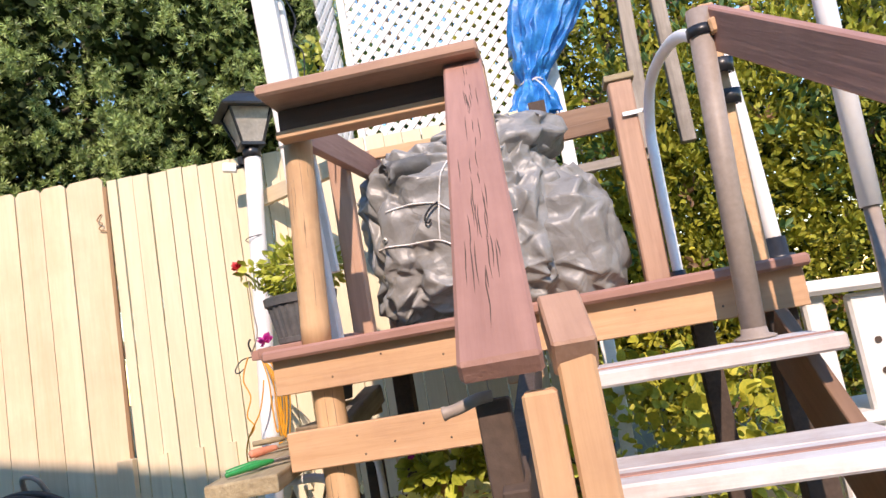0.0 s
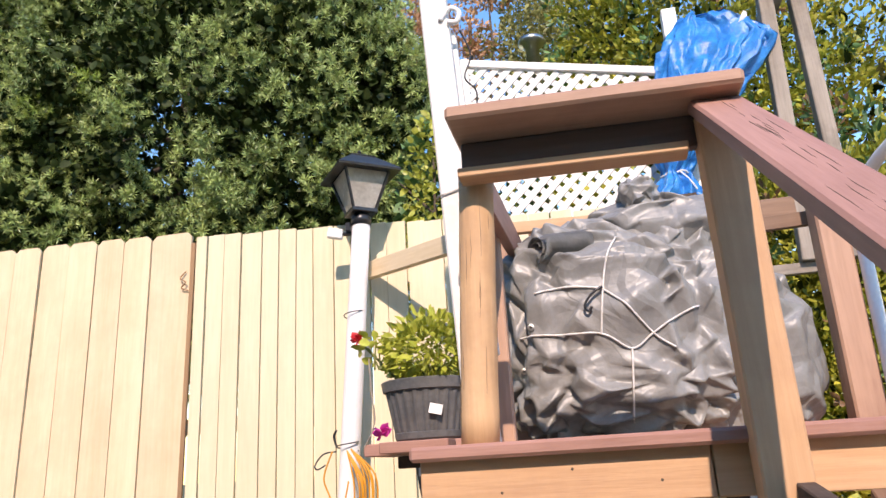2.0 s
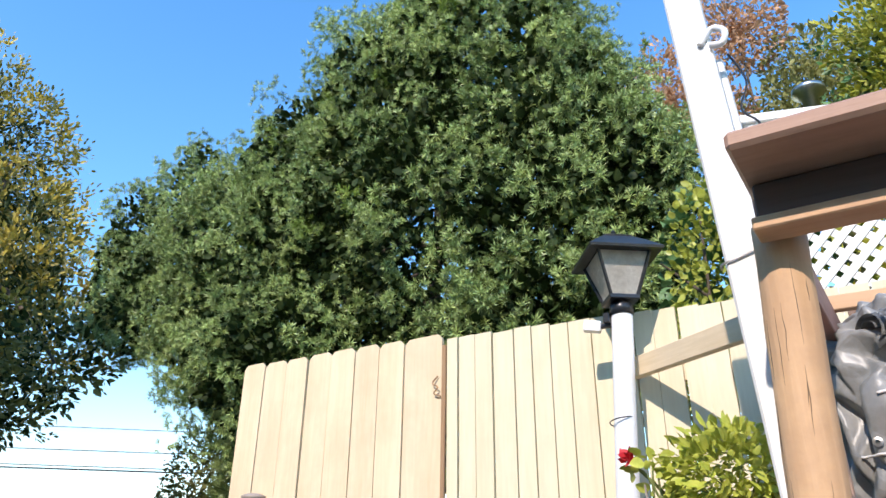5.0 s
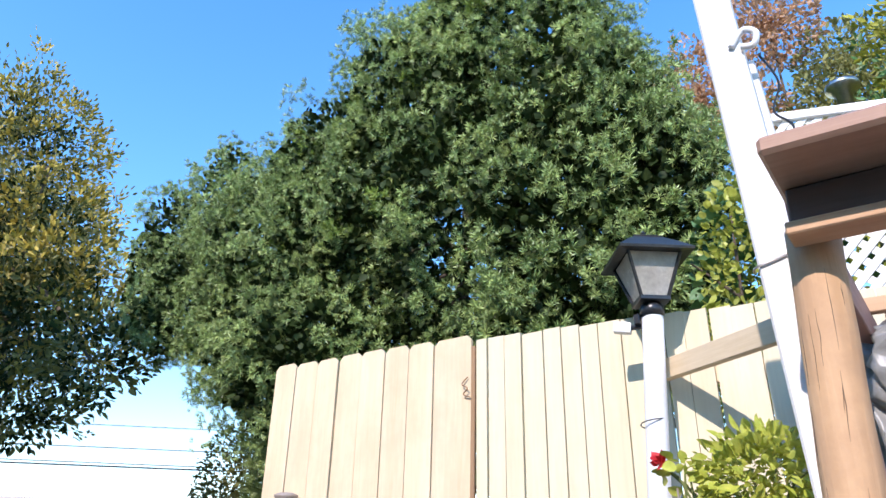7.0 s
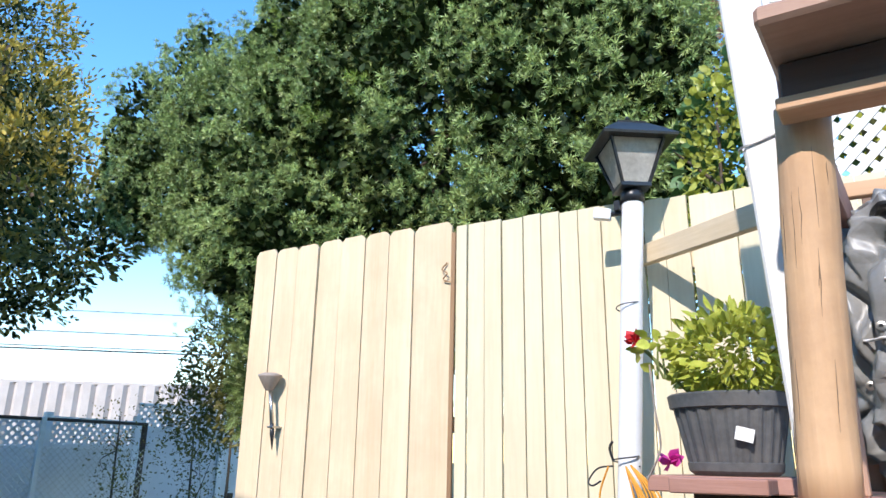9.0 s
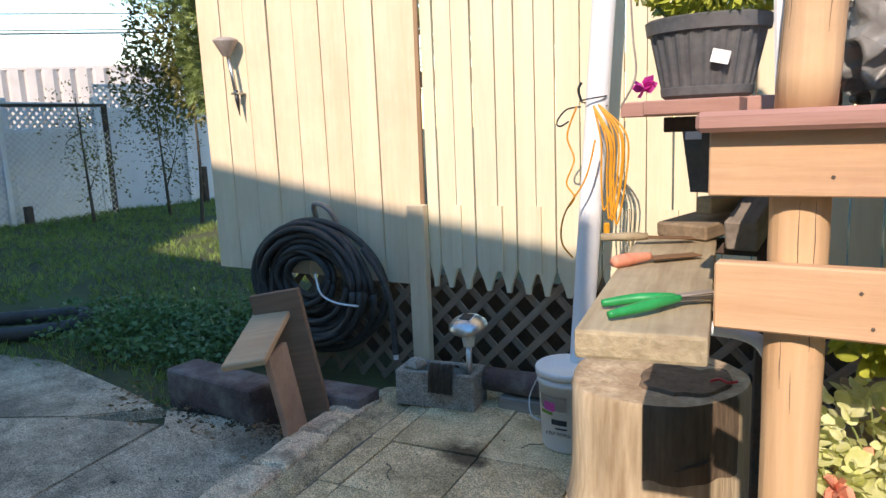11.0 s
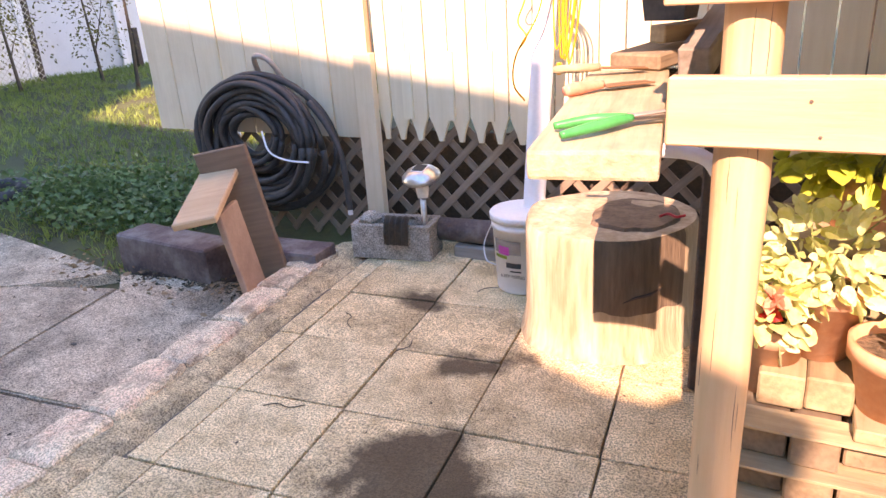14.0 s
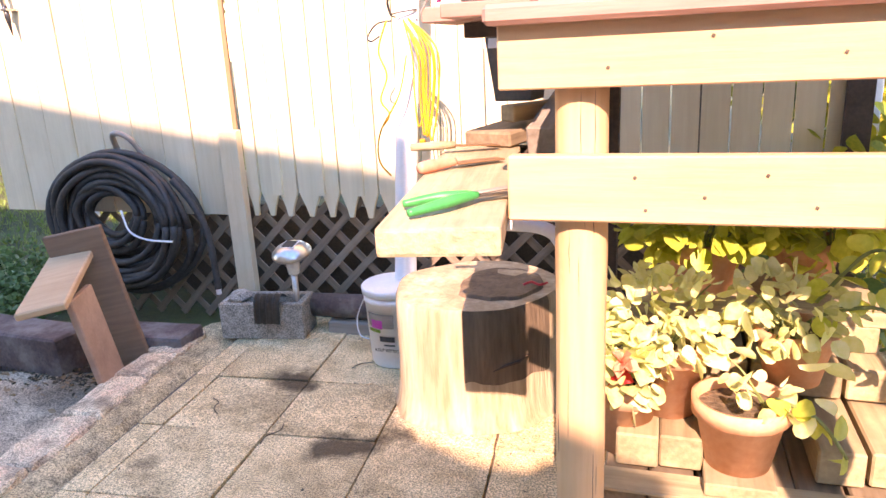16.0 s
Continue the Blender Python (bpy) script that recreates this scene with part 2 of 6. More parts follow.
M_STUMP = mat("stump_side", (0.27, 0.195, 0.115), (0.55, 0.45, 0.31), 0.85, 9, 0.9, (1, 1, 0.12), vary=0.0, fine=45, dirt=(0.2, 0.15, 0.1), dirt_amount=0.3)
M_GREEN = mat("green_grip", (0.0, 0.22, 0.055), (0.003, 0.32, 0.09), 0.4, 9, 0.05, vary=0.0)
M_RED = mat("red_petals", (0.50, 0.02, 0.03), (0.68, 0.06, 0.06), 0.5, 9, 0.1, vary=0.15, through_light=0.2)
M_PINK = mat("magenta_petals", (0.55, 0.02, 0.28), (0.72, 0.10, 0.42), 0.5, 9, 0.1, vary=0.1, through_light=0.2)
M_SALMON = mat("salmon_petals", (0.70, 0.25, 0.16), (0.80, 0.40, 0.26), 0.5, 9, 0.1, vary=0.1, through_light=0.2)
M_STEEL = mat("worn_steel", (0.42, 0.41, 0.39), (0.58, 0.57, 0.54), 0.32, 12, 0.05, metal=1.0, vary=0.0)
M_GREYPIPE = mat("grey_brown_pipe_paint", (0.27, 0.22, 0.185), (0.36, 0.30, 0.26), 0.5, 5, 0.1, vary=0.0)
M_ORANGE = mat("orange_cord", (0.55, 0.22, 0.012), (0.70, 0.33, 0.03), 0.5, 12, 0.05, vary=0.0)
M_VINYL = mat("white_vinyl_fence", (0.66, 0.68, 0.70), (0.76, 0.77, 0.78), 0.5, 2, 0.05, dirt=(0.5, 0.5, 0.48), dirt_amount=0.3, vary=0.03)
M_CORR = mat("corrugated_siding", (0.52, 0.47, 0.44), (0.64, 0.59, 0.56), 0.6, 2, 0.05, vary=0.0)
# near-black brown: painted shade under deck and behind lattice, also dark posts and splits
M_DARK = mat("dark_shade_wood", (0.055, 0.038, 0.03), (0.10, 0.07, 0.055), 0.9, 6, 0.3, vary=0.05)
M_HOUSE = mat("house_siding", (0.45, 0.42, 0.38), (0.55, 0.52, 0.47), 0.8, 3, 0.1, vary=0.0)
M_PAPER = mat("white_label", (0.70, 0.70, 0.68), (0.8, 0.8, 0.78), 0.6, 5, 0.0, vary=0.0)
M_INK = mat("dark_ink", (0.02, 0.02, 0.02), (0.05, 0.05, 0.05), 0.6, 5, 0.0, vary=0.0)
M_STOOL = wood("stool_brown_paint", (0.17, 0.095, 0.06), (0.26, 0.155, 0.10), 0.65, 0.25, (0.13, 0.08, 0.05), 0.3)


def crumple_relief(material):
    """Flat little planes with sharp creases between, as in folded plastic sheet."""
    nt = material.node_tree
    n, l = nt.nodes, nt.links
    tc, nz = n.new("ShaderNodeTexCoord"), n.new("ShaderNodeTexNoise")
    nz.inputs["Scale"].default_value, nz.inputs["Detail"].default_value = 2.2, 2
    l.new(tc.outputs["Object"], nz.inputs["Vector"])
    warp = n.new("ShaderNodeVectorMath"); warp.operation = "MULTIPLY_ADD"
    l.new(nz.outputs["Color"], warp.inputs[0]); warp.inputs[1].default_value = (0.55, 0.55, 0.55)
    l.new(tc.outputs["Object"], warp.inputs[2])
    total = None
    for scale, amount, turn in ((3.2, 1.0, 0.4), (8.0, 0.4, 1.1)):
        mp = n.new("ShaderNodeMapping")
        mp.inputs["Rotation"].default_value = (turn, turn * 0.7, turn * 1.9)
        mp.inputs["Scale"].default_value = (1.0, 1.0, 0.6)
        l.new(warp.outputs[0], mp.inputs["Vector"])
        vo = n.new("ShaderNodeTexVoronoi")
        vo.distance = "CHEBYCHEV"
        vo.inputs["Scale"].default_value = scale
        l.new(mp.outputs[0], vo.inputs["Vector"])
        a = n.new("ShaderNodeMath"); a.operation = "MULTIPLY_ADD"
        l.new(vo.outputs["Distance"], a.inputs[0]); a.inputs[1].default_value = amount
        if total:
            l.new(total, a.inputs[2])
        total = a.outputs[0]
    old = n["Principled BSDF"].inputs["Normal"].links[0].from_socket
    b = n.new("ShaderNodeBump")
    b.inputs["Strength"].default_value, b.inputs["Distance"].default_value = 0.8, 0.05
    l.new(total, b.inputs["Height"]); l.new(old, b.inputs["Normal"])
    l.new(b.outputs[0], n["Principled BSDF"].inputs["Normal"])


crumple_relief(M_TARP)


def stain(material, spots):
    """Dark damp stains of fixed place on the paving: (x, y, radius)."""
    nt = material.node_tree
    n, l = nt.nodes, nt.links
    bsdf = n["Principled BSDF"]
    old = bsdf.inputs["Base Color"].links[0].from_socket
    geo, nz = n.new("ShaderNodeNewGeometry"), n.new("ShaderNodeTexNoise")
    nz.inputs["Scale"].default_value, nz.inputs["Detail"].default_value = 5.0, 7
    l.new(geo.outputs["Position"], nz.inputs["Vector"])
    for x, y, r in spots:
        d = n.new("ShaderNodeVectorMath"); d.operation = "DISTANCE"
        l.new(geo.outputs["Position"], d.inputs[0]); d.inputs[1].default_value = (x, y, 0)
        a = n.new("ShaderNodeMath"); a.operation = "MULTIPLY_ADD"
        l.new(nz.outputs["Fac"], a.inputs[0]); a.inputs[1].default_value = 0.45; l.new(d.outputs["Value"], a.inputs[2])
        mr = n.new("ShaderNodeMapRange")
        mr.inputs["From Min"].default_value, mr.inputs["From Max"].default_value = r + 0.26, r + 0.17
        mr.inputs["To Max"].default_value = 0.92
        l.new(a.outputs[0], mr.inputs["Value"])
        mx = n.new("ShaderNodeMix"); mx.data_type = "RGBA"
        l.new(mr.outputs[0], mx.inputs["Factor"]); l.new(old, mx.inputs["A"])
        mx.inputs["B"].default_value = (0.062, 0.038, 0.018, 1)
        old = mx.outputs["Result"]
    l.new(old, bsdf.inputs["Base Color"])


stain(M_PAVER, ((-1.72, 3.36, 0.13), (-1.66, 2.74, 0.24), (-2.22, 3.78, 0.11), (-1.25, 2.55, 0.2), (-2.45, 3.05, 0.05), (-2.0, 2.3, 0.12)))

# ---- building helpers ----
WORLD = {}


def thing(name, at=(0, 0, 0), label="", category="", group="", kind=""):
    ob = new(name)
    ob.empty_display_size = 0.05
    ob.matrix_basis = Matrix.Translation(at)
    WORLD[ob] = Matrix.Translation(at)
    return tagged(ob, label, category, group, kind)


def put(ob, parent, m):
    if parent is None:
        ob.matrix_basis = m
    else:
        ob.parent = parent
        ob.matrix_basis = WORLD[parent].inverted() @ m
    WORLD[ob] = m
    return ob


def to_mesh(bm, name, material, smooth=False):
    me = bpy.data.meshes.new(name)
    bmesh.ops.recalc_face_normals(bm, faces=bm.faces)
    bm.to_mesh(me)
    bm.free()
    me.materials.append(material)
    if smooth:
        me.polygons.foreach_set("use_smooth", [True] * len(me.polygons))
    return me


def part(name, bm, material, parent, label="", m=Matrix(), smooth=False):
    me = bm if isinstance(bm, bpy.types.Mesh) else to_mesh(bm, name, material, smooth)
    return tagged(put(new(name, me), parent, m), label)


def solo(name, bm, material, m, label, category, group="", kind="", smooth=False):
    return tagged(part(name, bm, material, None, "", m, smooth), label, category, group, kind)


BOXES = {}


def box_bm(sx, sy, sz, bevel=0.003, seg=1):
    bm = bmesh.new()
    bmesh.ops.create_cube(bm, size=1.0, matrix=Matrix.Diagonal((sx, sy, sz, 1)))
    if bevel:
        bmesh.ops.bevel(bm, geom=bm.edges[:], offset=min(bevel, 0.45 * min(sx, sy, sz)), segments=seg, affect="EDGES", profile=0.6)
    return bm


def box_mesh(sx, sy, sz, material, bevel=0.003, seg=1):
    key = (round(sx, 3), round(sy, 3), round(sz, 3), material.name, bevel, seg)
    if key not in BOXES:
        BOXES[key] = to_mesh(box_bm(sx, sy, sz, bevel, seg), "box", material)
    return BOXES[key]


def along(a, b, up=(0, 0, 1)):
    """Pose with local x from a to b, local z near up, at their middle."""
    a, b = Vector(a), Vector(b)
    x = (b - a).normalized()
    z = Vector(up)
    y = z.cross(x).normalized()
    z = x.cross(y)
    m = Matrix((x, y, z)).transposed().to_4x4()
    m.translation = (a + b) / 2
    return m


def board(name, parent, material, a, b, wide, thick, up=(0, 0, 1), bevel=0.003, label=""):
    """A board from a to b; thick is measured along up, wide across it."""
    me = box_mesh((Vector(b) - Vector(a)).length, wide, thick, material, bevel)
    return part(name, me, material, parent, label, along(a, b, up))


def tube_bm(pts, radii, seg=10, bm=None, cap=True):
    bm = bm or bmesh.new()
    pts = [Vector(p) for p in pts]
    if not hasattr(radii, "__len__"):
        radii = [radii] * len(pts)
    rings, ref = [], None
    for i, p in enumerate(pts):
        d = (pts[min(i + 1, len(pts) - 1)] - pts[max(i - 1, 0)]).normalized()
        if ref is None:
            ref = d.orthogonal().normalized()
        ref = (ref - d * ref.dot(d)).normalized()
        other = d.cross(ref)
        rings.append([bm.verts.new(p + radii[i] * (math.cos(k * math.tau / seg) * ref + math.sin(k * math.tau / seg) * other)) for k in range(seg)])
    for r0, r1 in zip(rings, rings[1:]):
        for k in range(seg):
            bm.faces.new((r0[k], r0[(k + 1) % seg], r1[(k + 1) % seg], r1[k]))
    if cap:
        bm.faces.new(rings[0]); bm.faces.new(rings[-1])
    return bm


def curve_pts(keys, n=8):
    """A smooth line through the keys."""
    keys = [Vector(k) for k in keys]
    out = []
    for i in range(len(keys) - 1):
        p0, p1, p2, p3 = keys[max(i - 1, 0)], keys[i], keys[i + 1], keys[min(i + 2, len(keys) - 1)]
        for j in range(n):
            t = j / n
            out.append(0.5 * ((2 * p1) + (p2 - p0) * t + (2 * p0 - 5 * p1 + 4 * p2 - p3) * t * t + (3 * p1 - p0 - 3 * p2 + p3) * t ** 3))
    return out + [keys[-1]]


def lathe_bm(profile, seg=28, bm=None, wobble=0.0):
    """Turned about z from (radius, height) pairs; a radius of 0 closes it."""
    bm = bm or bmesh.new()
    rings = []
    for r, z in profile:
        if r <= 1e-6:
            rings.append([bm.verts.new((0, 0, z))])
        else:
            rings.append([bm.verts.new((r * (1 + wobble * math.sin(3 * k + z * 9)) * math.cos(k * math.tau / seg), r * (1 + wobble * math.sin(3 * k + z * 9)) * math.sin(k * math.tau / seg), z)) for k in range(seg)])
    for a, b in zip(rings, rings[1:]):
        for k in range(seg):
            f = [a[k % len(a)], a[(k + 1) % len(a)], b[(k + 1) % len(b)], b[k % len(b)]]
            f = list(dict.fromkeys(f))
            if len(f) > 2:
                bm.faces.new(f)
    return bm


def scatter(name, verts, faces, places, turns, sizes, material):
    """One mesh of many copies of a small template."""
    v = np.asarray(verts, float)
    f = np.asarray(faces, int)
    n, k = len(places), len(v)
    co = np.einsum("nij,kj->nki", turns, v) * np.asarray(sizes)[:, None, None] + np.asarray(places)[:, None, :]
    idx = (f[None] + (np.arange(n) * k)[:, None, None]).reshape(-1)
    me = bpy.data.meshes.new(name)
    me.vertices.add(n * k)
    me.vertices.foreach_set("co", co.reshape(-1))
    me.loops.add(len(idx))
    me.loops.foreach_set("vertex_index", idx)
    me.polygons.add(n * len(f))
    me.polygons.foreach_set("loop_start", np.arange(n * len(f)) * f.shape[1])
    me.update(calc_edges=True)
    me.validate()
    me.materials.append(material)
    return me


RNG = np.random.RandomState(7)


def turns_to(dirs, spin=None):
    """Turns whose local y is dirs, with a random spin about it."""
    d = dirs / np.linalg.norm(dirs, axis=1)[:, None]
    r = RNG.normal(size=d.shape)
    x = np.cross(d, r); x /= np.linalg.norm(x, axis=1)[:, None]
    z = np.cross(x, d)
    return np.stack([x, d, z], axis=2)


def sprig(pairs=6, needle=0.3, slim=0.045, rise=0.12):
    """A twig of unit length along y with needles on both sides."""
    v, f = [], []
    for i in range(pairs):
        y = 0.08 + 0.85 * i / pairs
        for s in (-1, 1):
            l = needle * (1.0 - 0.45 * i / pairs)
            b = len(v)
            v += [(0, y, 0), (s * l * 0.5, y + l * 0.32 + slim, rise * l), (s * l, y + l * 0.75, rise * 2 * l), (s * l * 0.5, y + l * 0.32 - slim, rise * l)]
            f.append((b, b + 1, b + 2, b + 3))
    b = len(v)
    v += [(-slim * 0.7, 0, 0), (slim * 0.7, 0, 0), (slim * 0.6, 1.1, 0.02), (-slim * 0.6, 1.1, 0.02)]
    f.append((b, b + 1, b + 2, b + 3))
    return v, f


LEAF_V = [(0, 0, 0), (0.22, 0.3, 0.05), (0.2, 0.65, 0.04), (0, 1, -0.06), (-0.2, 0.65, 0.04), (-0.22, 0.3, 0.05)]
LEAF_F = [(0, 1, 2, 3), (0, 3, 4, 5)]
NEEDLE_V = [(0, 0, 0), (0.085, 0.45, 0.05), (0, 1, 0), (-0.085, 0.45, 0.05)]
NEEDLE_F = [(0, 1, 2, 3)]
ROUND_V = [(0, 0, 0), (0.22, 0.1, 0.06), (0.38, 0.34, 0.09), (0.36, 0.62, 0.07), (0.18, 0.88, 0.0), (0, 1, -0.08), (-0.18, 0.88, 0.0), (-0.36, 0.62, 0.07), (-0.38, 0.34, 0.09), (-0.22, 0.1, 0.06)]
ROUND_F = [(0, 1, 2, 3, 4, 5), (0, 5, 6, 7, 8, 9)]
BROAD_V = [(0, 0, 0), (0.34, 0.25, 0.07), (0.36, 0.6, 0.06), (0, 1, -0.1), (-0.36, 0.6, 0.06), (-0.34, 0.25, 0.07)]


def blob_points(lobes, n, shell=0.35):
    """Points near the skin of several ellipsoids (centre, radii), with their outward ways; clumped and uneven."""
    sizes = np.array([(r[0] * r[1] * r[2]) ** (2 / 3) for _, r in lobes])
    pick = RNG.choice(len(lobes), n, p=sizes / sizes.sum())
    c = np.array([l[0] for l in lobes])[pick]
    r = np.array([l[1] for l in lobes])[pick]
    d = RNG.normal(size=(n, 3)); d /= np.linalg.norm(d, axis=1)[:, None]
    bump = np.array([noise.fractal(Vector(c[i] * 0.7 + d[i] * r[i] * 0.9), 1.0, 2.0, 3) for i in range(n)])
    k = 1.0 + 0.34 * bump - shell * RNG.rand(n) ** 2
    return c + d * r * k[:, None], d


def leaf_part(name, parent, lobes, n, size, material, template, shell=0.35, droop=0.0, label=""):
    p, d = blob_points(lobes, n, shell)
    w = d + 0.75 * RNG.normal(size=d.shape)
    w[:, 2] -= droop
    me = scatter(name, template[0], template[1], p, turns_to(w), size * (0.65 + 0.7 * RNG.rand(n)), material)
    return part(name, me, material, parent, label)


def clump_part(name, parent, lobes, clumps, each, reach, size, material, template, shell=0.3, bumpy=0.0, label=""):
    """Leaves gathered in tufts on the skin of the lobes, each tuft spreading from its own middle."""
    p, d = blob_points(lobes, clumps, shell)
    p, d = np.repeat(p, each, 0), np.repeat(d, each, 0)
    r = RNG.normal(size=p.shape); r /= np.linalg.norm(r, axis=1)[:, None]
    w = r * 0.9 + d * 0.75 + np.array([0, 0, 0.25])
    p = p + w * reach * RNG.rand(len(p))[:, None]
    me = scatter(name, template[0], template[1], p, turns_to(w), size * (0.6 + 0.7 * RNG.rand(len(p))), material)
    return part(name, me, material, parent, label)


def rosette(n=16, slim=0.075):
    """Narrow needles of unit length that spread from one point over the half space along y."""
    rnd = random.Random(3)
    v, f = [(0, 0, 0)], []
    for k in range(n):
        a, up = k * 2.399, 0.05 + 0.95 * (k + .5) / n
        r = math.sqrt(max(0, 1 - (up - .1) ** 2))
        d = Vector((r * math.cos(a), up, r * math.sin(a))) * rnd.uniform(.75, 1.1)
        side = d.cross(Vector((rnd.uniform(-1, 1), rnd.uniform(-1, 1), rnd.uniform(-1, 1)))).normalized() * slim
        b = len(v)
        v += [tuple(d * .5 + side), tuple(d), tuple(d * .5 - side)]
        f.append((0, b, b + 1, b + 2))
    return v, f


def bough_part(name, parent, lobes, boughs, each, material, length=0.06):
    """Needle tufts gathered on the ends of many boughs that stand out of the crown, with dark hollows between them."""
    p, d = blob_points(lobes, boughs, 0.2)
    way = d + np.array([0, 0, .35]) + .3 * RNG.normal(size=d.shape)
    way /= np.linalg.norm(way, axis=1)[:, None]
    reach = .10 + .26 * RNG.rand(boughs) ** 1.5
    i = np.repeat(np.arange(boughs), each)
    side = RNG.normal(size=(len(i), 3)); side /= np.linalg.norm(side, axis=1)[:, None]
    k = RNG.rand(len(i))
    at = p[i] + way[i] * (reach[i] * k)[:, None] + side * (.13 * (1.15 - .8 * k))[:, None]
    v, f = rosette()
    me = scatter(name, v, f, at, turns_to(way[i] * .7 + side * .7), length * (.7 + .6 * RNG.rand(len(i))), material)
    return part(name, me, material, parent)


def trunk_part(parent, base, top, r, limbs, seed):
    rnd = random.Random(seed)
    base, top = Vector(base), Vector(top)
    bm = tube_bm(curve_pts([base, base.lerp(top, 0.4) + Vector((rnd.uniform(-.1, .1), rnd.uniform(-.1, .1), 0)), top], 6), [r * (1 - 0.75 * i / 12) for i in range(13)], 10)
    for tip in limbs:
        s = base.lerp(top, rnd.uniform(0.25, 0.85))
        mid = s.lerp(Vector(tip), 0.5) + Vector((rnd.uniform(-.2, .2), rnd.uniform(-.2, .2), rnd.uniform(0, .3)))
        tube_bm(curve_pts([s, mid, tip], 4), [r * 0.4 * (1 - 0.85 * i / 8) for i in range(9)], 6, bm)
    return part("trunk", bm, M_BARK, parent, "", smooth=True)

# ---- ground ----
def rise(x, y):
    """Height of the lawn: level by the paving, climbing gently to the far corner."""
    far = max(0.0, min(1.0, (-x - 3.6) / 1.6)) * max(0.0, min(1.0, (y - 3.55) / 0.9))
    up = 0.10 * far + 0.035 * max(0.0, min(6.0, -x - 5)) * max(0.0, min(1.0, (y - 3.6) / 2.5))
    return -0.09 + up + 0.02 * far * noise.noise(Vector((x * 1.3, y * 1.3, 0)))


def lawn():
    xs = sorted({*np.round(np.linspace(-14, 3, 60), 3), -600, -200, -80, -40, -22, 6, 12, 30, 90, 300, 600})
    ys = sorted({*np.round(np.linspace(1, 14, 46), 3), -600, -150, -40, -12, -4, 20, 35, 80, 250, 600})
    v = [(x, y, rise(x, y)) for y in ys for x in xs]
    w = len(xs)
    f = [(j * w + i, j * w + i + 1, (j + 1) * w + i + 1, (j + 1) * w + i) for j in range(len(ys) - 1) for i in range(w - 1)]
    me = bpy.data.meshes.new("ground")
    me.from_pydata(v, [], f)
    me.materials.append(M_SOIL)
    me.polygons.foreach_set("use_smooth", [True] * len(f))
    tagged(new("ground", me), "dark soil and thin lawn of the yard", "ground", kind="structure")
    n = 16000
    x, y = RNG.uniform(-12.5, -4.0, n), RNG.uniform(3.6, 11.5, n)
    keep = np.array([noise.noise(Vector((a * 0.8, b * 0.8, 3))) > -0.32 and not (a > -4.75 and b > 4.2) and b > 3.75 + 0.25 * noise.noise(Vector((a * 2, b, 1))) for a, b in zip(x, y)])
    x, y = x[keep], y[keep]
    z = np.array([rise(a, b) for a, b in zip(x, y)])
    d = np.stack([RNG.normal(0, .5, len(x)), RNG.normal(0, .5, len(x)), np.ones(len(x))], 1)
    blades = [(-.06, 0, 0), (.06, 0, 0), (.03, .6, .05), (0, 1, .2), (.12, 0, .1), (.2, 0, .05), (.3, .5, .1), (.36, .85, .2), (-.2, 0, -.1), (-.1, 0, -.1), (-.22, .5, -.2), (-.32, .8, -.3)]
    me = scatter("grass", blades, [(0, 1, 2, 3), (4, 5, 6, 7), (8, 9, 10, 11)], np.stack([x, y, z], 1), turns_to(d), 0.05 + 0.05 * RNG.rand(len(x)), M_GRASS)
    tagged(new("grass", me), "patchy short green lawn grass", "grass", kind="stuff")
    n = 5200
    x, y = RNG.normal(-4.95, .55, n), RNG.normal(4.5, .34, n)
    keep = (y > 3.95) & (x < -4.0)
    x, y = x[keep], y[keep]
    z = np.array([rise(a, b) for a, b in zip(x, y)]) + 0.03 + 0.10 * RNG.rand(len(x))
    d = np.stack([RNG.normal(0, 1, len(x)), RNG.normal(-.3, 1, len(x)), .25 * np.ones(len(x))], 1)
    me = scatter("ground_ivy", BROAD_V, LEAF_F, np.stack([x, y, z], 1), turns_to(d), 0.026 + 0.024 * RNG.rand(len(x)), M_IVY)
    tagged(new("ground_ivy", me), "low green ground ivy beside the paving", "ground cover", kind="stuff")


lawn()


def slab(corners, z0, z1, material, name, parent, label=""):
    bm = bmesh.new()
    lo = [bm.verts.new((x, y, z0)) for x, y in corners]
    hi = [bm.verts.new((x, y, z1)) for x, y in corners]
    k = len(corners)
    bm.faces.new(hi); bm.faces.new(lo)
    for i in range(k):
        bm.faces.new((lo[i], lo[(i + 1) % k], hi[(i + 1) % k], hi[i]))
    top = [e for e in bm.edges if all(v in hi for v in e.verts)]
    bmesh.ops.recalc_face_normals(bm, faces=bm.faces)
    bmesh.ops.bevel(bm, geom=top, offset=0.008, segments=2, affect="EDGES")
    return part(name, bm, material, parent, label)


drive = thing("pavement", (-4.5, 2, -0.1), "weathered grey concrete slabs with dark cracks", "pavement", kind="structure")
for c in ([(-2.95, -3), (-2.80, 2.0), (-2.95, 2.6), (-3.64, 2.53), (-3.4, -3)], [(-2.955, 2.615), (-3.02, 3.6), (-3.08, 3.75), (-3.98, 3.60), (-3.81, 3.45), (-3.645, 2.545)],
          [(-3.41, -3), (-3.65, 2.53), (-3.82, 3.45), (-4.34, 3.30), (-4.9, 3.02), (-5.1, -3)], [(-5.11, -3), (-4.92, 3.01), (-4.35, 3.31), (-4.0, 3.6), (-4.4, 3.68), (-5.4, 3.84), (-6.5, 3.65), (-9.5, 3.4), (-9.5, -3)]):
    slab(c, -0.12, -0.03, M_CONC, "slab", drive)

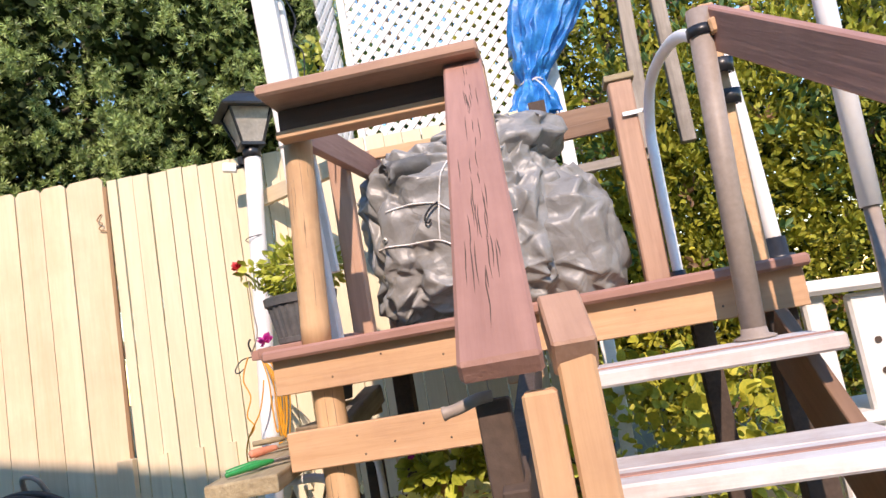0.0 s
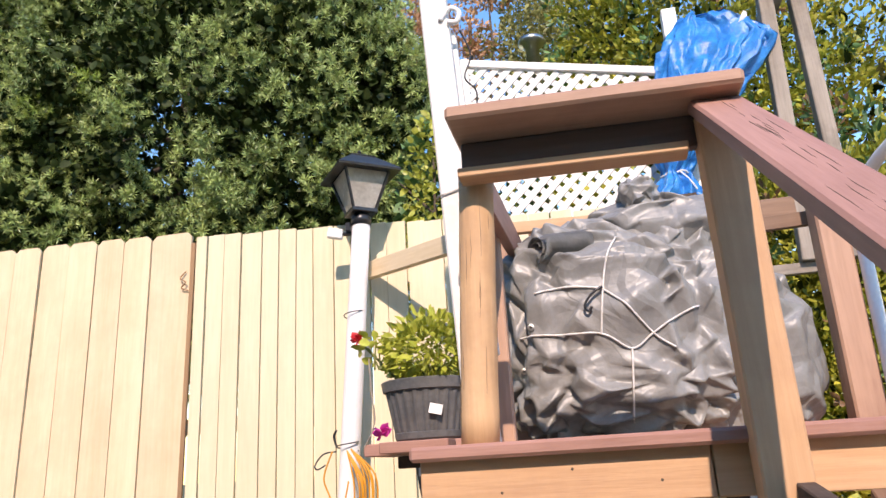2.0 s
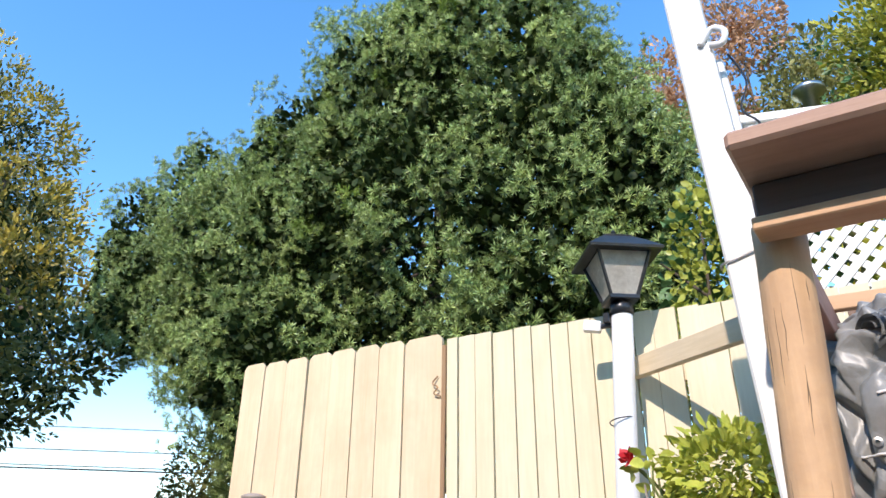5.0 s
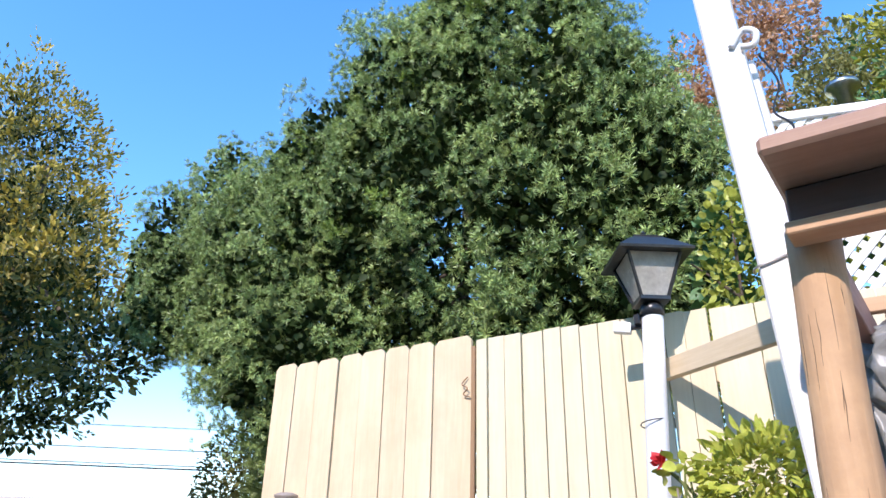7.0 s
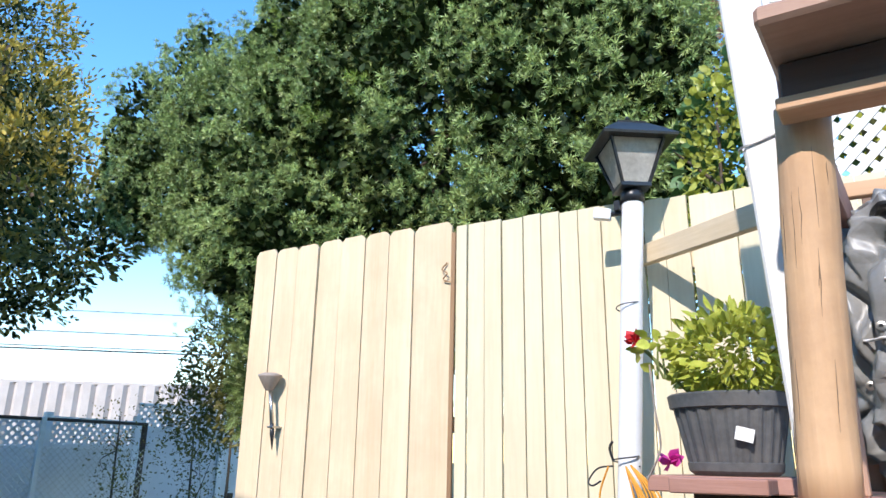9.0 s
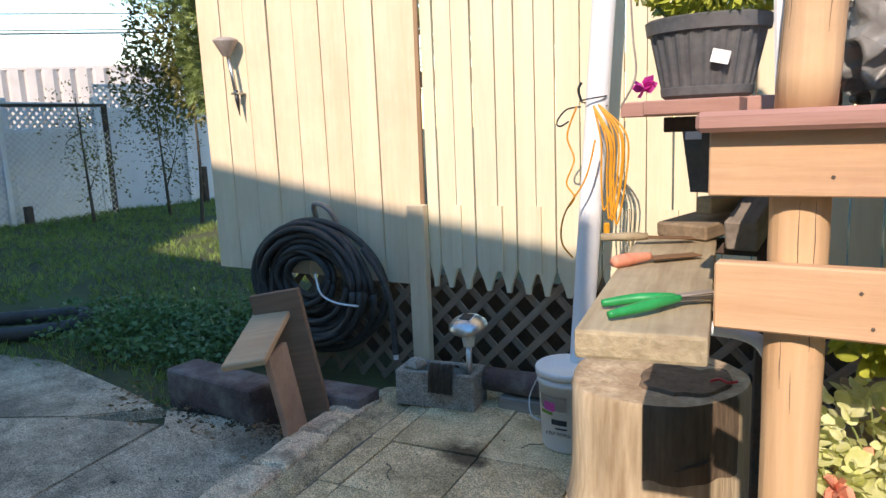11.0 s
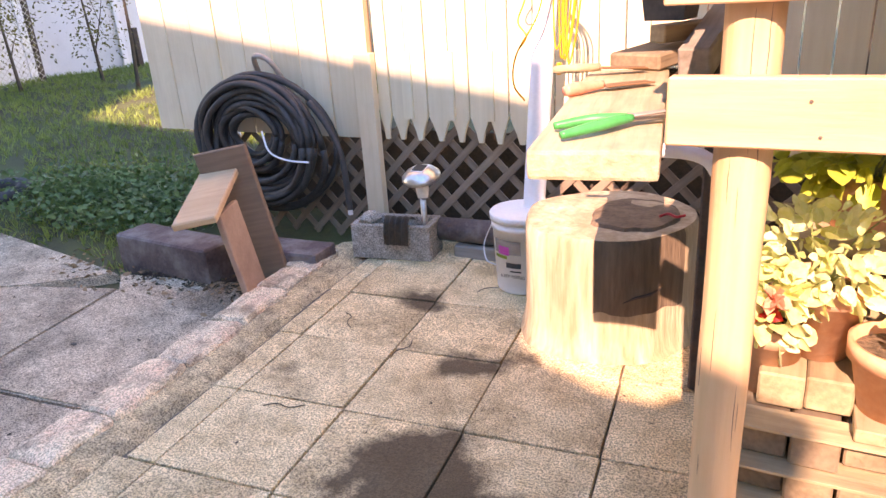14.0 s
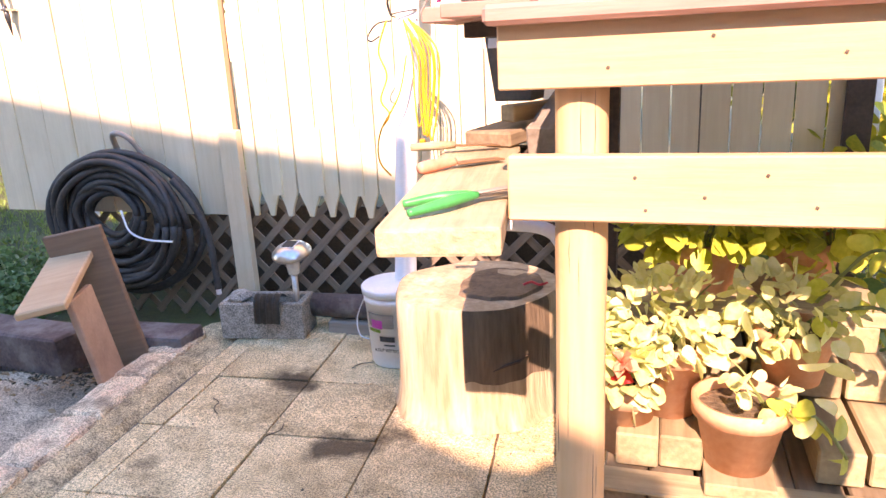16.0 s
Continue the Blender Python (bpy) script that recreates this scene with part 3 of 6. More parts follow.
patio = thing("patio", (-1.6, 3, 0), "square concrete pavers with dark damp stains", "patio", kind="structure")
slab([(-2.6, -3), (-2.62, 2.4), (-2.86, 4.3), (-1.0, 4.55), (3.2, 4.7), (3.2, -3)], -0.08, -0.022, M_JOINT, "bed", patio, "dark dirt between the pavers")
PX, PY, PS = Vector((0.9955, 0.085)), Vector((-0.107, 0.994)), 0.441
for j in range(-9, 4):
    for i in range(-2, 7):
        o = Vector((-2.042, 2.925)) + PX * PS * i + PY * PS * j
        w = PS - 0.008
        if i == -2:
            w = 0.11 if j >= -1 else 0.16
            o = o + PX * (PS - w - 0.008)
        if o.y < -2.2:
            continue
        key = ("paver", round(w, 3))
        if key not in BOXES:
            BOXES[key] = to_mesh(box_bm(w, PS - 0.008, 0.05, 0.004, 2), "paver", M_PAVER)
        mid = o + PX * (w / 2 + 0.004) + PY * PS / 2
        m = Matrix.Translation((mid.x, mid.y, -0.025 + random.uniform(-0.003, 0.003))) @ Euler((random.uniform(-.006, .006), random.uniform(-.006, .006), 0.0955)).to_matrix().to_4x4()
        part("paver", BOXES[key], M_PAVER, patio, "", m)

edging = thing("paving_edge", (-2.85, 3, 0), "faded red brick edging with worn mortar", "edging", kind="structure")
line = curve_pts([(-2.42, -1.2, 0), (-2.55, .8, 0), (-2.74, 2.1, 0), (-2.80, 2.9, 0), (-2.89, 3.6, 0), (-2.96, 4.3, 0)], 6)
seg_len, run = 0.0, [line[0]]
for a, b in zip(line, line[1:]):
    run.append(b)
    seg_len += (b - a).length
    if seg_len > 0.21 + 0.07 * random.random():
        d = (run[-1] - run[0]).normalized()
        m = along(run[0], run[-1])
        m.translation = (run[0] + run[-1]) / 2 + Vector((-0.03 + random.uniform(-.008, .008), 0, -0.014 + random.uniform(-.006, .006)))
        bm = box_bm((run[-1] - run[0]).length - 0.001, 0.185, 0.12, 0.03, 3)
        bmesh.ops.subdivide_edges(bm, edges=[e for e in bm.edges if e.calc_length() > .04], cuts=3, use_grid_fill=True)
        for v in bm.verts:
            v.co += Vector((0, 0, 0.014)) * noise.noise(v.co * 17 + m.translation * 3) + Vector((0.004, 0.02, 0)) * noise.noise(v.co * 12 + m.translation * 5)
        part("brick", bm, M_BORDER, edging, "", m, smooth=False)
        seg_len, run = 0.0, [run[-1]]
bm = bmesh.new()
tube_bm([p + Vector((0.05, 0, -0.035)) for p in line], 0.14, 10, bm)
for v in bm.verts:
    v.co.z = -0.036 + (v.co.z + 0.035) * 0.42 + 0.012 * noise.noise(v.co * 14)
    v.co.x += 0.02 * noise.noise(v.co * 9)
part("mortar", bm, M_MORTAR, edging, "crumbling tan mortar under the bricks")

curb_low = solo("curb", box_bm(0.72, 0.22, 0.25, 0.025, 3), M_CURB, pose(-3.72, 3.78, 0.03, 0, 0, -4), "low dark red painted concrete curb, chipped", "curb", kind="structure")
curb_b = solo("curb", box_bm(0.5, 0.2, 0.2, 0.02, 2), M_CURB, pose(-3.12, 3.98, 0.0, 0, 0, 4), "low dark red painted concrete curb, chipped", "curb", kind="structure")

n = 170
x, y = RNG.uniform(-4.6, -2.95, n), RNG.normal(3.62, .12, n)
keep = (y < 3.95)
x, y = x[keep], y[keep]
d = np.stack([RNG.normal(0, 1, len(x)), RNG.normal(0, 1, len(x)), .05 * RNG.normal(0, 1, len(x))], 1)
litter = scatter("leaf_litter", LEAF_V, LEAF_F, np.stack([x, y, -.027 + .006 * RNG.rand(len(x))], 1), turns_to(d), .02 + .03 * RNG.rand(len(x)), M_BROWN)
tagged(new("leaf_litter", litter), "dry brown leaf litter along the curb", "leaf litter", kind="stuff")

def ground_litter(name, label, xs, ys, z, sizes, material):
    d = np.stack([RNG.normal(0, 1, len(xs)), RNG.normal(0, 1, len(xs)), .08 * RNG.normal(0, 1, len(xs))], 1)
    me = scatter(name, LEAF_V, LEAF_F, np.stack([xs, ys, z + .004 * RNG.rand(len(xs))], 1), turns_to(d), sizes, material)
    tagged(new(name, me), label, "leaf litter", kind="stuff")


n = 420
ground_litter("mulch", "dark crumbled mulch swept against the curb and stool", RNG.uniform(-3.9, -2.95, n), RNG.normal(3.66, .06, n), -.028, .012 + .022 * RNG.rand(n), M_POTSOIL)
n = 150
ground_litter("leaf_crumbs", "small dark leaf crumbs on the pavers", RNG.uniform(-2.7, -1.0, n), RNG.uniform(2.0, 4.2, n), .0045, .006 + .012 * RNG.rand(n) ** 2, M_BARK)
n = 70
ground_litter("leaf_crumbs", "dry brown leaf crumbs on the concrete", RNG.uniform(-4.4, -2.95, n), RNG.uniform(1.8, 3.5, n), -.027, .01 + .02 * RNG.rand(n) ** 2, M_BARK)
for k, (tx, ty, ta) in enumerate(((-2.25, 2.85, .3), (-2.05, 3.35, 1.4), (-1.75, 2.3, -.5), (-2.4, 3.5, 2.2), (-1.95, 4.0, .9))):
    solo("twig", tube_bm(curve_pts([(-.07, 0, 0), (-.02, .012, .003), (.03, -.008, .002), (.08, .014, 0)], 4), .0022, 5), M_BARK, pose(tx, ty, .006, 0, 0, math.degrees(ta)), "thin dry twig lying on the pavers", "twig")

# ---- tall board fence ----
FY = 4.56
fence = thing("board_fence", (-2.2, FY, 0.3), "tall cream painted vertical board fence", "fence", kind="structure")


def fence_board(x0, x1, z0, z1, material, top="", foot="", y=FY):
    w, h = x1 - x0 - 0.008, z1 - z0
    ear = 0.03
    out = []
    out += [(0, -w / 2), (0, w / 2)] if not foot else [(0, -0.012), (0, 0.012), (0.05, w * 0.22), (0.13, w / 2)]
    out += [(h, w / 2), (h, -w / 2)] if not top else [(h - ear, w / 2), (h, w / 2 - ear), (h, -w / 2 + ear), (h - ear, -w / 2)]
    if foot:
        out += [(0.13, -w / 2), (0.05, -w * 0.22)]
    bm = bmesh.new()
    fr = [bm.verts.new((a, b, 0.009)) for a, b in out]
    bk = [bm.verts.new((a, b, -0.009)) for a, b in out]
    bm.faces.new(fr); bm.faces.new(bk)
    for i in range(len(out)):
        bm.faces.new((fr[i], fr[(i + 1) % len(out)], bk[(i + 1) % len(out)], bk[i]))
    tilt = random.uniform(-0.003, 0.003)
    m = Matrix.Translation(((x0 + x1) / 2, y + random.uniform(-.004, .003), z0)) @ Matrix(((0, 1, 0, 0), (0, 0, -1, 0), (1, 0, 0, 0), (0, 0, 0, 1))) @ Matrix.Rotation(tilt, 4, "Z")
    part("board", bm, material, fence, "", m)


LEFT_X = [-4.533, -4.324, -4.117, -3.919, -3.719, -3.512, -3.318, -3.123, -2.848]
for a, b in zip(LEFT_X, LEFT_X[1:]):
    fence_board(a, b, 0.555, 2.93 - 0.034 * (a + 4.5) + random.uniform(-.006, .006), M_FENCE_TAN, "ear")
RIGHT_X = [-2.818, -2.742, -2.63, -2.517, -2.383, -2.275, -2.164, -2.057, -1.928, -1.82, -1.712, -1.608, -1.487, -1.38, -1.268]
RIGHT_X += [-1.268 + 0.122 * k for k in range(1, 12)]
for i, (a, b) in enumerate(zip(RIGHT_X, RIGHT_X[1:])):
    pointed = a < -1.4
    fence_board(a, b, 0.555 if pointed else 0.56, 2.84 - 0.062 * (a + 2.8) + random.uniform(-.007, .007), M_FENCE_CREAM, "", "point" if pointed else "", FY + 0.004 * (i % 2))
    if pointed and i % 2:
        fence_board(b - 0.03, b + 0.035, 0.672, 1.02, M_FENCE_CREAM, "", "", FY - 0.016)
for z in (0.75, 1.7, 2.45):
    board("rail", fence, M_FENCE_TAN, (-4.5, FY + 0.035, z), (0.05, FY + 0.035, z), 0.04, 0.085)
board("batten", fence, M_BROWN, (-2.83, FY - 0.012, 2.80), (-2.845, FY - 0.012, 0.98), 0.026, 0.02, (0, -1, 0), label="thin bare brown strip")
board("post", fence, M_FENCE_TAN, (-2.865, FY - 0.045, 1.02), (-2.865, FY - 0.045, -0.06), 0.11, 0.05, (0, -1, 0), label="tan painted post foot")
board("post", fence, M_DARK, (0.06, FY, 0.0), (0.06, FY, 2.7), 0.1, 0.1, (0, -1, 0))
fence_knot = part("nail", tube_bm(curve_pts([(-2.87, FY - .02, 2.62), (-2.90, FY - .03, 2.58), (-2.86, FY - .035, 2.55), (-2.89, FY - .03, 2.52), (-2.85, FY - .02, 2.5)], 5), 0.004, 6), M_BROWN, fence, "frayed twine on a nail")

skirt = thing("lattice_skirt", (-2.2, FY + 0.05, 0), "weathered brown wooden lattice under the fence", "lattice", kind="structure")


def clip_diagonals(x0, x1, z0, z1, pitch, slope):
    """Ends of the diagonal slats that fill a rectangle."""
    out = []
    span = (z1 - z0)
    k = x0 - span if slope > 0 else x0
    while k < (x1 if slope > 0 else x1 + span):
        a = (k, z0) if slope > 0 else (k, z0)
        b = (k + slope * span, z1)
        t0, t1 = 0.0, 1.0
        dx = b[0] - a[0]
        for lim, sign in ((x0, 1), (x1, -1)):
            da, db = sign * (a[0] - lim), sign * (b[0] - lim)
            if da < 0 and db < 0:
                t0 = 2
            elif da < 0:
                t0 = max(t0, da / (da - db))
            elif db < 0:
                t1 = min(t1, da / (da - db))
        if t1 - t0 > 0.03:
            out.append(((a[0] + dx * t0, z0 + span * t0), (a[0] + dx * t1, z0 + span * t1)))
        k += pitch
    return out


for s, y in ((1, FY + 0.03), (-1, FY + 0.042)):
    for a, b in clip_diagonals(-4.05, 0.0, -0.06, 0.66, 0.172, s):
        board("slat", skirt, M_LATTICE_OLD, (a[0], y, a[1]), (b[0], y, b[1]), 0.040, 0.009, (0, -1, 0), 0.001)
# added dark sheet, its colour gives the lattice gaps their shade
board("backing", skirt, M_DARK, (-4.1, FY + 0.5, 0.2), (0.1, FY + 0.5, 0.2), 0.6, 0.02, (0, -1, 0), label="dark sheet painted as the shade behind the lattice")
log_edge = solo("log", lathe_bm([(0, -.85), (.062, -.85), (.068, -.3), (.064, .3), (.066, .85), (0, .85)], 14, wobble=.03), M_CURB, pose(-1.55, 4.42, 0.125, 0, 90, 2), "dark weathered landscape log", "log", smooth=True)
log_low = solo("timber", box_bm(1.5, 0.1, 0.085, 0.008), M_WEATHER, pose(-1.55, 4.40, 0.02, 0, 0, 2), "grey landscape timber under the log", "timber")

# ---- deck ----
deck = thing("deck", (-0.15, 3.2, 0), "raised brown painted wooden deck", "deck", kind="structure")
y = 2.60
for i in range(11):
    board("floor_board", deck, M_DECK_RED if i % 3 else M_DECK, (-0.95, y + .07, 1.425), (0.70, y + .07, 1.425), 0.136, 0.034)
    y += 0.14
board("nosing", deck, M_DECK_RED, (-0.985, 2.625, 1.428), (0.705, 2.625, 1.428), 0.15, 0.036, bevel=0.008, label="red brown deck edge board")
board("fascia", deck, M_DECK, (-0.968, 2.612, 1.355), (-0.285, 2.612, 1.355), 0.118, 0.038, (0, -1, 0))
board("fascia", deck, M_DECK, (-0.282, 2.612, 1.355), (0.69, 2.612, 1.355), 0.118, 0.038, (0, -1, 0))
board("fascia", deck, M_DECK, (-0.95, 2.64, 1.35), (-0.95, 4.1, 1.35), 0.11, 0.03, (1, 0, 0))
board("fascia", deck, M_DECK, (0.675, 2.64, 1.35), (0.675, 4.1, 1.35), 0.11, 0.03, (1, 0, 0))
board("lower_rail", deck, M_DECK, (-0.955, 2.615, 1.112), (-0.27, 2.615, 1.112), 0.125, 0.038, (0, -1, 0), 0.004)
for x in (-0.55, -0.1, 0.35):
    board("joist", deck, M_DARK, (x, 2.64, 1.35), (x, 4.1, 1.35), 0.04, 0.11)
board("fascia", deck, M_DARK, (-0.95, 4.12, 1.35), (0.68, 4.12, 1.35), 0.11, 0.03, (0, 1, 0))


def round_post(x, y, z0, z1, lean=0.0, name="round_post", r=0.049):
    return part(name, tube_bm([(x + lean * k / 10, y, z0 + (z1 - z0) * k / 10) for k in range(11)], [r * (1 + .02 * math.sin(k * 2)) for k in range(11)], 16), M_ROUND, deck, "round landscape-timber post, cracked paint", smooth=True)


upper_post = round_post(-0.82, 2.632, 1.44, 2.165, 0.04)
bm = bmesh.new()
rnd = random.Random(31)
for k in range(12):
    a, z, ln = rnd.uniform(-2.9, -.3), rnd.uniform(1.46, 2.0), rnd.uniform(.04, .16)
    tube_bm([(-0.82 + .04 * (z - 1.44 + ln * j / 4) / .72 + .0492 * math.cos(a + rnd.uniform(-.03, .03)), 2.632 + .0492 * math.sin(a), z + ln * j / 4) for j in range(5)], [.0002, .0005, .0007, .0005, .0002], 5, bm)
part("crack", bm, M_BARK, upper_post, "dark drying splits")
lower_post = round_post(-0.825, 2.682, -0.03, 1.41, 0.0, r=0.052)
bm = bmesh.new()
for k in range(13):
    a, z, ln = rnd.uniform(-2.9, -.3), rnd.uniform(.1, 1.2), rnd.uniform(.05, .2)
    tube_bm([(-0.825 + .0522 * math.cos(a + rnd.uniform(-.02, .02)), 2.682 + .0522 * math.sin(a), z + ln * j / 4) for j in range(5)], [.0002, .0006, .0008, .0006, .0002], 5, bm)
part("crack", bm, M_BARK, lower_post, "dark drying splits")
for kx, kz in ((-.77, 1.33), (-.60, 1.375), (-.40, 1.34), (-.1, 1.335), (.2, 1.37), (.45, 1.335), (-.72, 1.135), (-.70, 1.075), (-.60, 1.10), (-.50, 1.14), (-.42, 1.085)):
    part("knot", lathe_bm([(0, -.0015), (.0032, -.0012), (.0036, .001), (0, .0015)], 9, wobble=.2), M_BARK, deck, "small dark knot", pose(kx, 2.5925 if kz > 1.2 else 2.5955, kz, 90, 0, 0))
for y, z1 in ((3.32, 2.25), (3.95, 2.45)):
    board("post", deck, M_CAP, (-0.852, y, 1.44), (-0.852, y, z1), 0.088, 0.06, (0, -1, 0), 0.006)
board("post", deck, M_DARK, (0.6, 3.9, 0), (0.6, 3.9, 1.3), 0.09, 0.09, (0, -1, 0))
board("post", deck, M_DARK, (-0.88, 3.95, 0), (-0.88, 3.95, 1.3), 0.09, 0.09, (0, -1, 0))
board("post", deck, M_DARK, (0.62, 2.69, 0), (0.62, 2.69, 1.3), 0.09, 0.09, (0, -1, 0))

rail = thing("deck_railing", (-0.45, 2.5, 1.44), "brown painted deck railing with a flat red brown cap", "railing", kind="structure")
board("cap", rail, M_CAP, (-0.812, 2.50, 2.238), (-0.105, 2.50, 2.218), 0.235, 0.038, bevel=0.008)
# the cap's shade is painted into this board's colour
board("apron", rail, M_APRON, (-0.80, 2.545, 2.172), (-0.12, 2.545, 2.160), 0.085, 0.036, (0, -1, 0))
board("ledge", rail, M_DECK, (-0.81, 2.545, 2.128), (-0.23, 2.545, 2.116), 0.07, 0.026)
board("side_rail", rail, M_DECK_RED, (-0.795, 2.62, 2.20), (-0.795, 3.95, 2.30), 0.04, 0.12, (0, 0, 1))
board("side_rail", rail, M_DECK, (-0.80, 3.72, 2.36), (-0.2, 3.72, 2.34), 0.035, 0.05)
board("newel", rail, M_DECK, (-0.155, 2.53, 1.22), (-0.155, 2.53, 2.19), 0.105, 0.09, (0, -1, 0), 0.005, "square post at the stair head")
# darker brown on both back rails paints in the shade they stand in
board("back_rail", rail, M_STOOL, (-0.75, 4.02, 2.40), (0.42, 4.02, 2.40), 0.04, 0.09)
board("back_rail", rail, M_STOOL, (-0.1, 3.86, 2.28), (0.40, 3.82, 2.28), 0.03, 0.06)
board("back_post", rail, M_CAP, (0.43, 3.74, 1.44), (0.445, 3.74, 2.44), 0.11, 0.11, (0, -1, 0), 0.008)
board("post_cap", rail, M_PLANK, (0.375, 3.74, 2.455), (0.515, 3.74, 2.455), 0.13, 0.03)

handrail = thing("stair_handrail", (-0.13, 1.9, 1.0), "red brown sloping stair handrail with cracked paint", "handrail", kind="structure")
board("rail_board", handrail, M_DECK_RED, (-0.165, 2.49, 2.205), (-0.098, 1.36, 1.315), 0.118, 0.04, bevel=0.006)
board("newel_top", handrail, M_CAP, (0.003, 1.404, 1.312), (-0.008, 1.50, 1.387), 0.064, 0.06, bevel=0.004, label="sloping cut top of the post")
board("newel", handrail, M_DECK, (0.002, 1.43, 0.0), (0.002, 1.43, 1.325), 0.055, 0.05, (0, -1, 0), 0.005)
board("newel", handrail, M_DECK, (-0.057, 1.42, 0.0), (-0.057, 1.42, 1.275), 0.05, 0.05, (0, -1, 0), 0.005)
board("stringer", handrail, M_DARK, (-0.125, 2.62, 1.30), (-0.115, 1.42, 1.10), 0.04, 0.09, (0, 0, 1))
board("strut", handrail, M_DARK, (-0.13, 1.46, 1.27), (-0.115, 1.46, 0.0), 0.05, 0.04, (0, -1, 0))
rnd = random.Random(4)
bm = bmesh.new()
ma = along((-0.165, 2.49, 2.205), (-0.098, 1.36, 1.315))
for k in range(40):
    a, b = rnd.uniform(-.68, .52), rnd.gauss(0.0, .017)
    ln = rnd.uniform(.05, .17)
    tube_bm([ma @ Vector((a + ln * j / 3, b + rnd.uniform(-.0015, .0015), 0.0198)) for j in range(4)], [0.0003, 0.0011, 0.001, 0.0003], 5, bm)
part("crack", bm, M_DARK, handrail, "dark splits in the paint")

stub_tube = solo("pipe_stub", tube_bm(curve_pts([(-.128, 1.445, 1.276), (-.15, 1.44, 1.275), (-.18, 1.438, 1.266), (-.203, 1.438, 1.262)], 5), [.009] * 14 + [.0105, .011], 10), M_GREYPIPE, Matrix(), "short curved grey plastic pipe on the strut", "pipe", smooth=True)

stairs = thing("stairs", (0.3, 1.5, 0), "grey painted wooden steps up to the deck", "stairs", kind="structure")
for k in range(6):
    z, yf = 1.235 - 0.203 * k, 2.155 - 0.292 * k
    for j in range(2):
        board("tread", stairs, M_TREAD, (0.005, yf + 0.075 + 0.15 * j, z - 0.02), (0.615, yf + 0.075 + 0.15 * j, z - 0.02), 0.146, 0.04, bevel=0.006)
    board("nosing", stairs, M_DECK_RED, (0.01, yf + 0.082, z + 0.0015), (0.61, yf + 0.082, z + 0.0015), 0.028, 0.003, bevel=0.001, label="worn red brown paint stripe")
for x in (0.03, 0.59):
    board("stringer", stairs, M_STOOL, (x, 2.6, 1.22), (x, 0.72, -0.08), 0.038, 0.2)

# ---- light pole on the step and the bent handrails ----
pole = thing("pipe_post", (0.49, 2.42, 1.235), "grey brown painted steel pipe post on the steps", "pole")
part("pipe", tube_bm([(0.478, 2.42, 1.237), (0.50, 2.42, 1.7), (0.527, 2.42, 2.17)], 0.033, 16), M_GREYPIPE, pole, smooth=True)
part("flange", lathe_bm([(0, 0), (.055, 0), (.055, .006), (.036, .012), (.034, .03), (0, .03)], 20), M_GREYPIPE, pole, "", pose(0.478, 2.42, 1.237), True)
part("band", lathe_bm([(.034, 0), (.038, 0), (.038, .03), (.034, .03)], 20), M_BLACK, pole, "black metal clamp band", pose(0.522, 2.42, 2.09), True)
part("bracket", box_bm(.12, .05, .045, .006), M_DECK, pole, "brown wooden cleat", pose(0.60, 2.40, 2.11, 0, -6, 0))

hoop = thing("pipe_handrail", (0.58, 3.2, 1.44), "white bent pipe handrail on the deck edge", "handrail")
part("pipe", tube_bm(curve_pts([(0.515, 3.68, 1.47), (0.525, 3.68, 2.0), (0.535, 3.67, 2.2), (0.56, 3.5, 2.36), (0.61, 3.1, 2.36), (0.65, 2.8, 2.18), (0.66, 2.74, 2.0), (0.668, 2.72, 1.47)], 6), 0.024, 12), M_PVC, hoop, smooth=True)
for p in ((0.515, 3.68, 1.444), (0.668, 2.72, 1.444)):
    part("socket", lathe_bm([(0, 0), (.05, 0), (.05, .012), (.034, .016), (.034, .07), (0, .07)], 16), M_BLACK, hoop, "black flange socket", pose(*p), True)
part("strap", box_bm(.13, .006, .02, .001), M_STEEL, hoop, "thin steel strap", pose(0.49, 3.672, 2.27))

rail2 = thing("upper_handrail", (0.75, 2.0, 0), "dark brown sloping wooden handrail", "handrail", kind="structure")
board("rail_board", rail2, M_DECK_RED, (0.555, 2.475, 2.145), (0.80, 1.40, 1.435), 0.04, 0.115, (0, 0, 1), 0.005)
board("post", rail2, M_ROUND, (0.585, 2.62, 1.44), (0.60, 2.62, 2.26), 0.05, 0.05, (0, -1, 0), 0.004)
part("post", tube_bm([(0.70, 2.08, 1.5), (0.715, 2.08, 2.0), (0.73, 2.08, 2.6)], 0.024, 14), M_PVC, rail2, "white pipe upright", smooth=True)
part("post", tube_bm([(0.672, 2.08, 0.0), (0.70, 2.08, 1.52)], 0.017, 12), M_GREYPIPE, rail2, "thinner grey pipe inside the upright", smooth=True)
for kz in (1.93, 2.03):
    part("clamp", lathe_bm([(.026, 0), (.036, 0), (.036, .045), (.026, .045)], 16), M_BLACK, rail2, "black pipe clamp", pose(0.602, 2.60, kz, 8, 4, 0), True)

white_rack = thing("plastic_stand", (0.95, 2.95, 0), "white plastic utility stand behind the steps", "stand")
for a, b, w in (((0.80, 2.95, 0), (0.80, 2.95, 1.32), .07), ((0.985, 2.95, 0), (0.985, 2.95, 1.3), .16), ((0.80, 3.3, 0), (0.80, 3.3, 1.3), .07)):
    board("leg", white_rack, M_WHITE, a, b, w, 0.05, (0, -1, 0), 0.01)
board("top", white_rack, M_WHITE, (0.76, 3.1, 1.34), (1.2, 3.1, 1.32), 0.45, 0.05, bevel=0.015)
board("shelf", white_rack, M_WHITE, (0.76, 3.1, 0.9), (1.2, 3.1, 0.9), 0.4, 0.04, bevel=0.01)

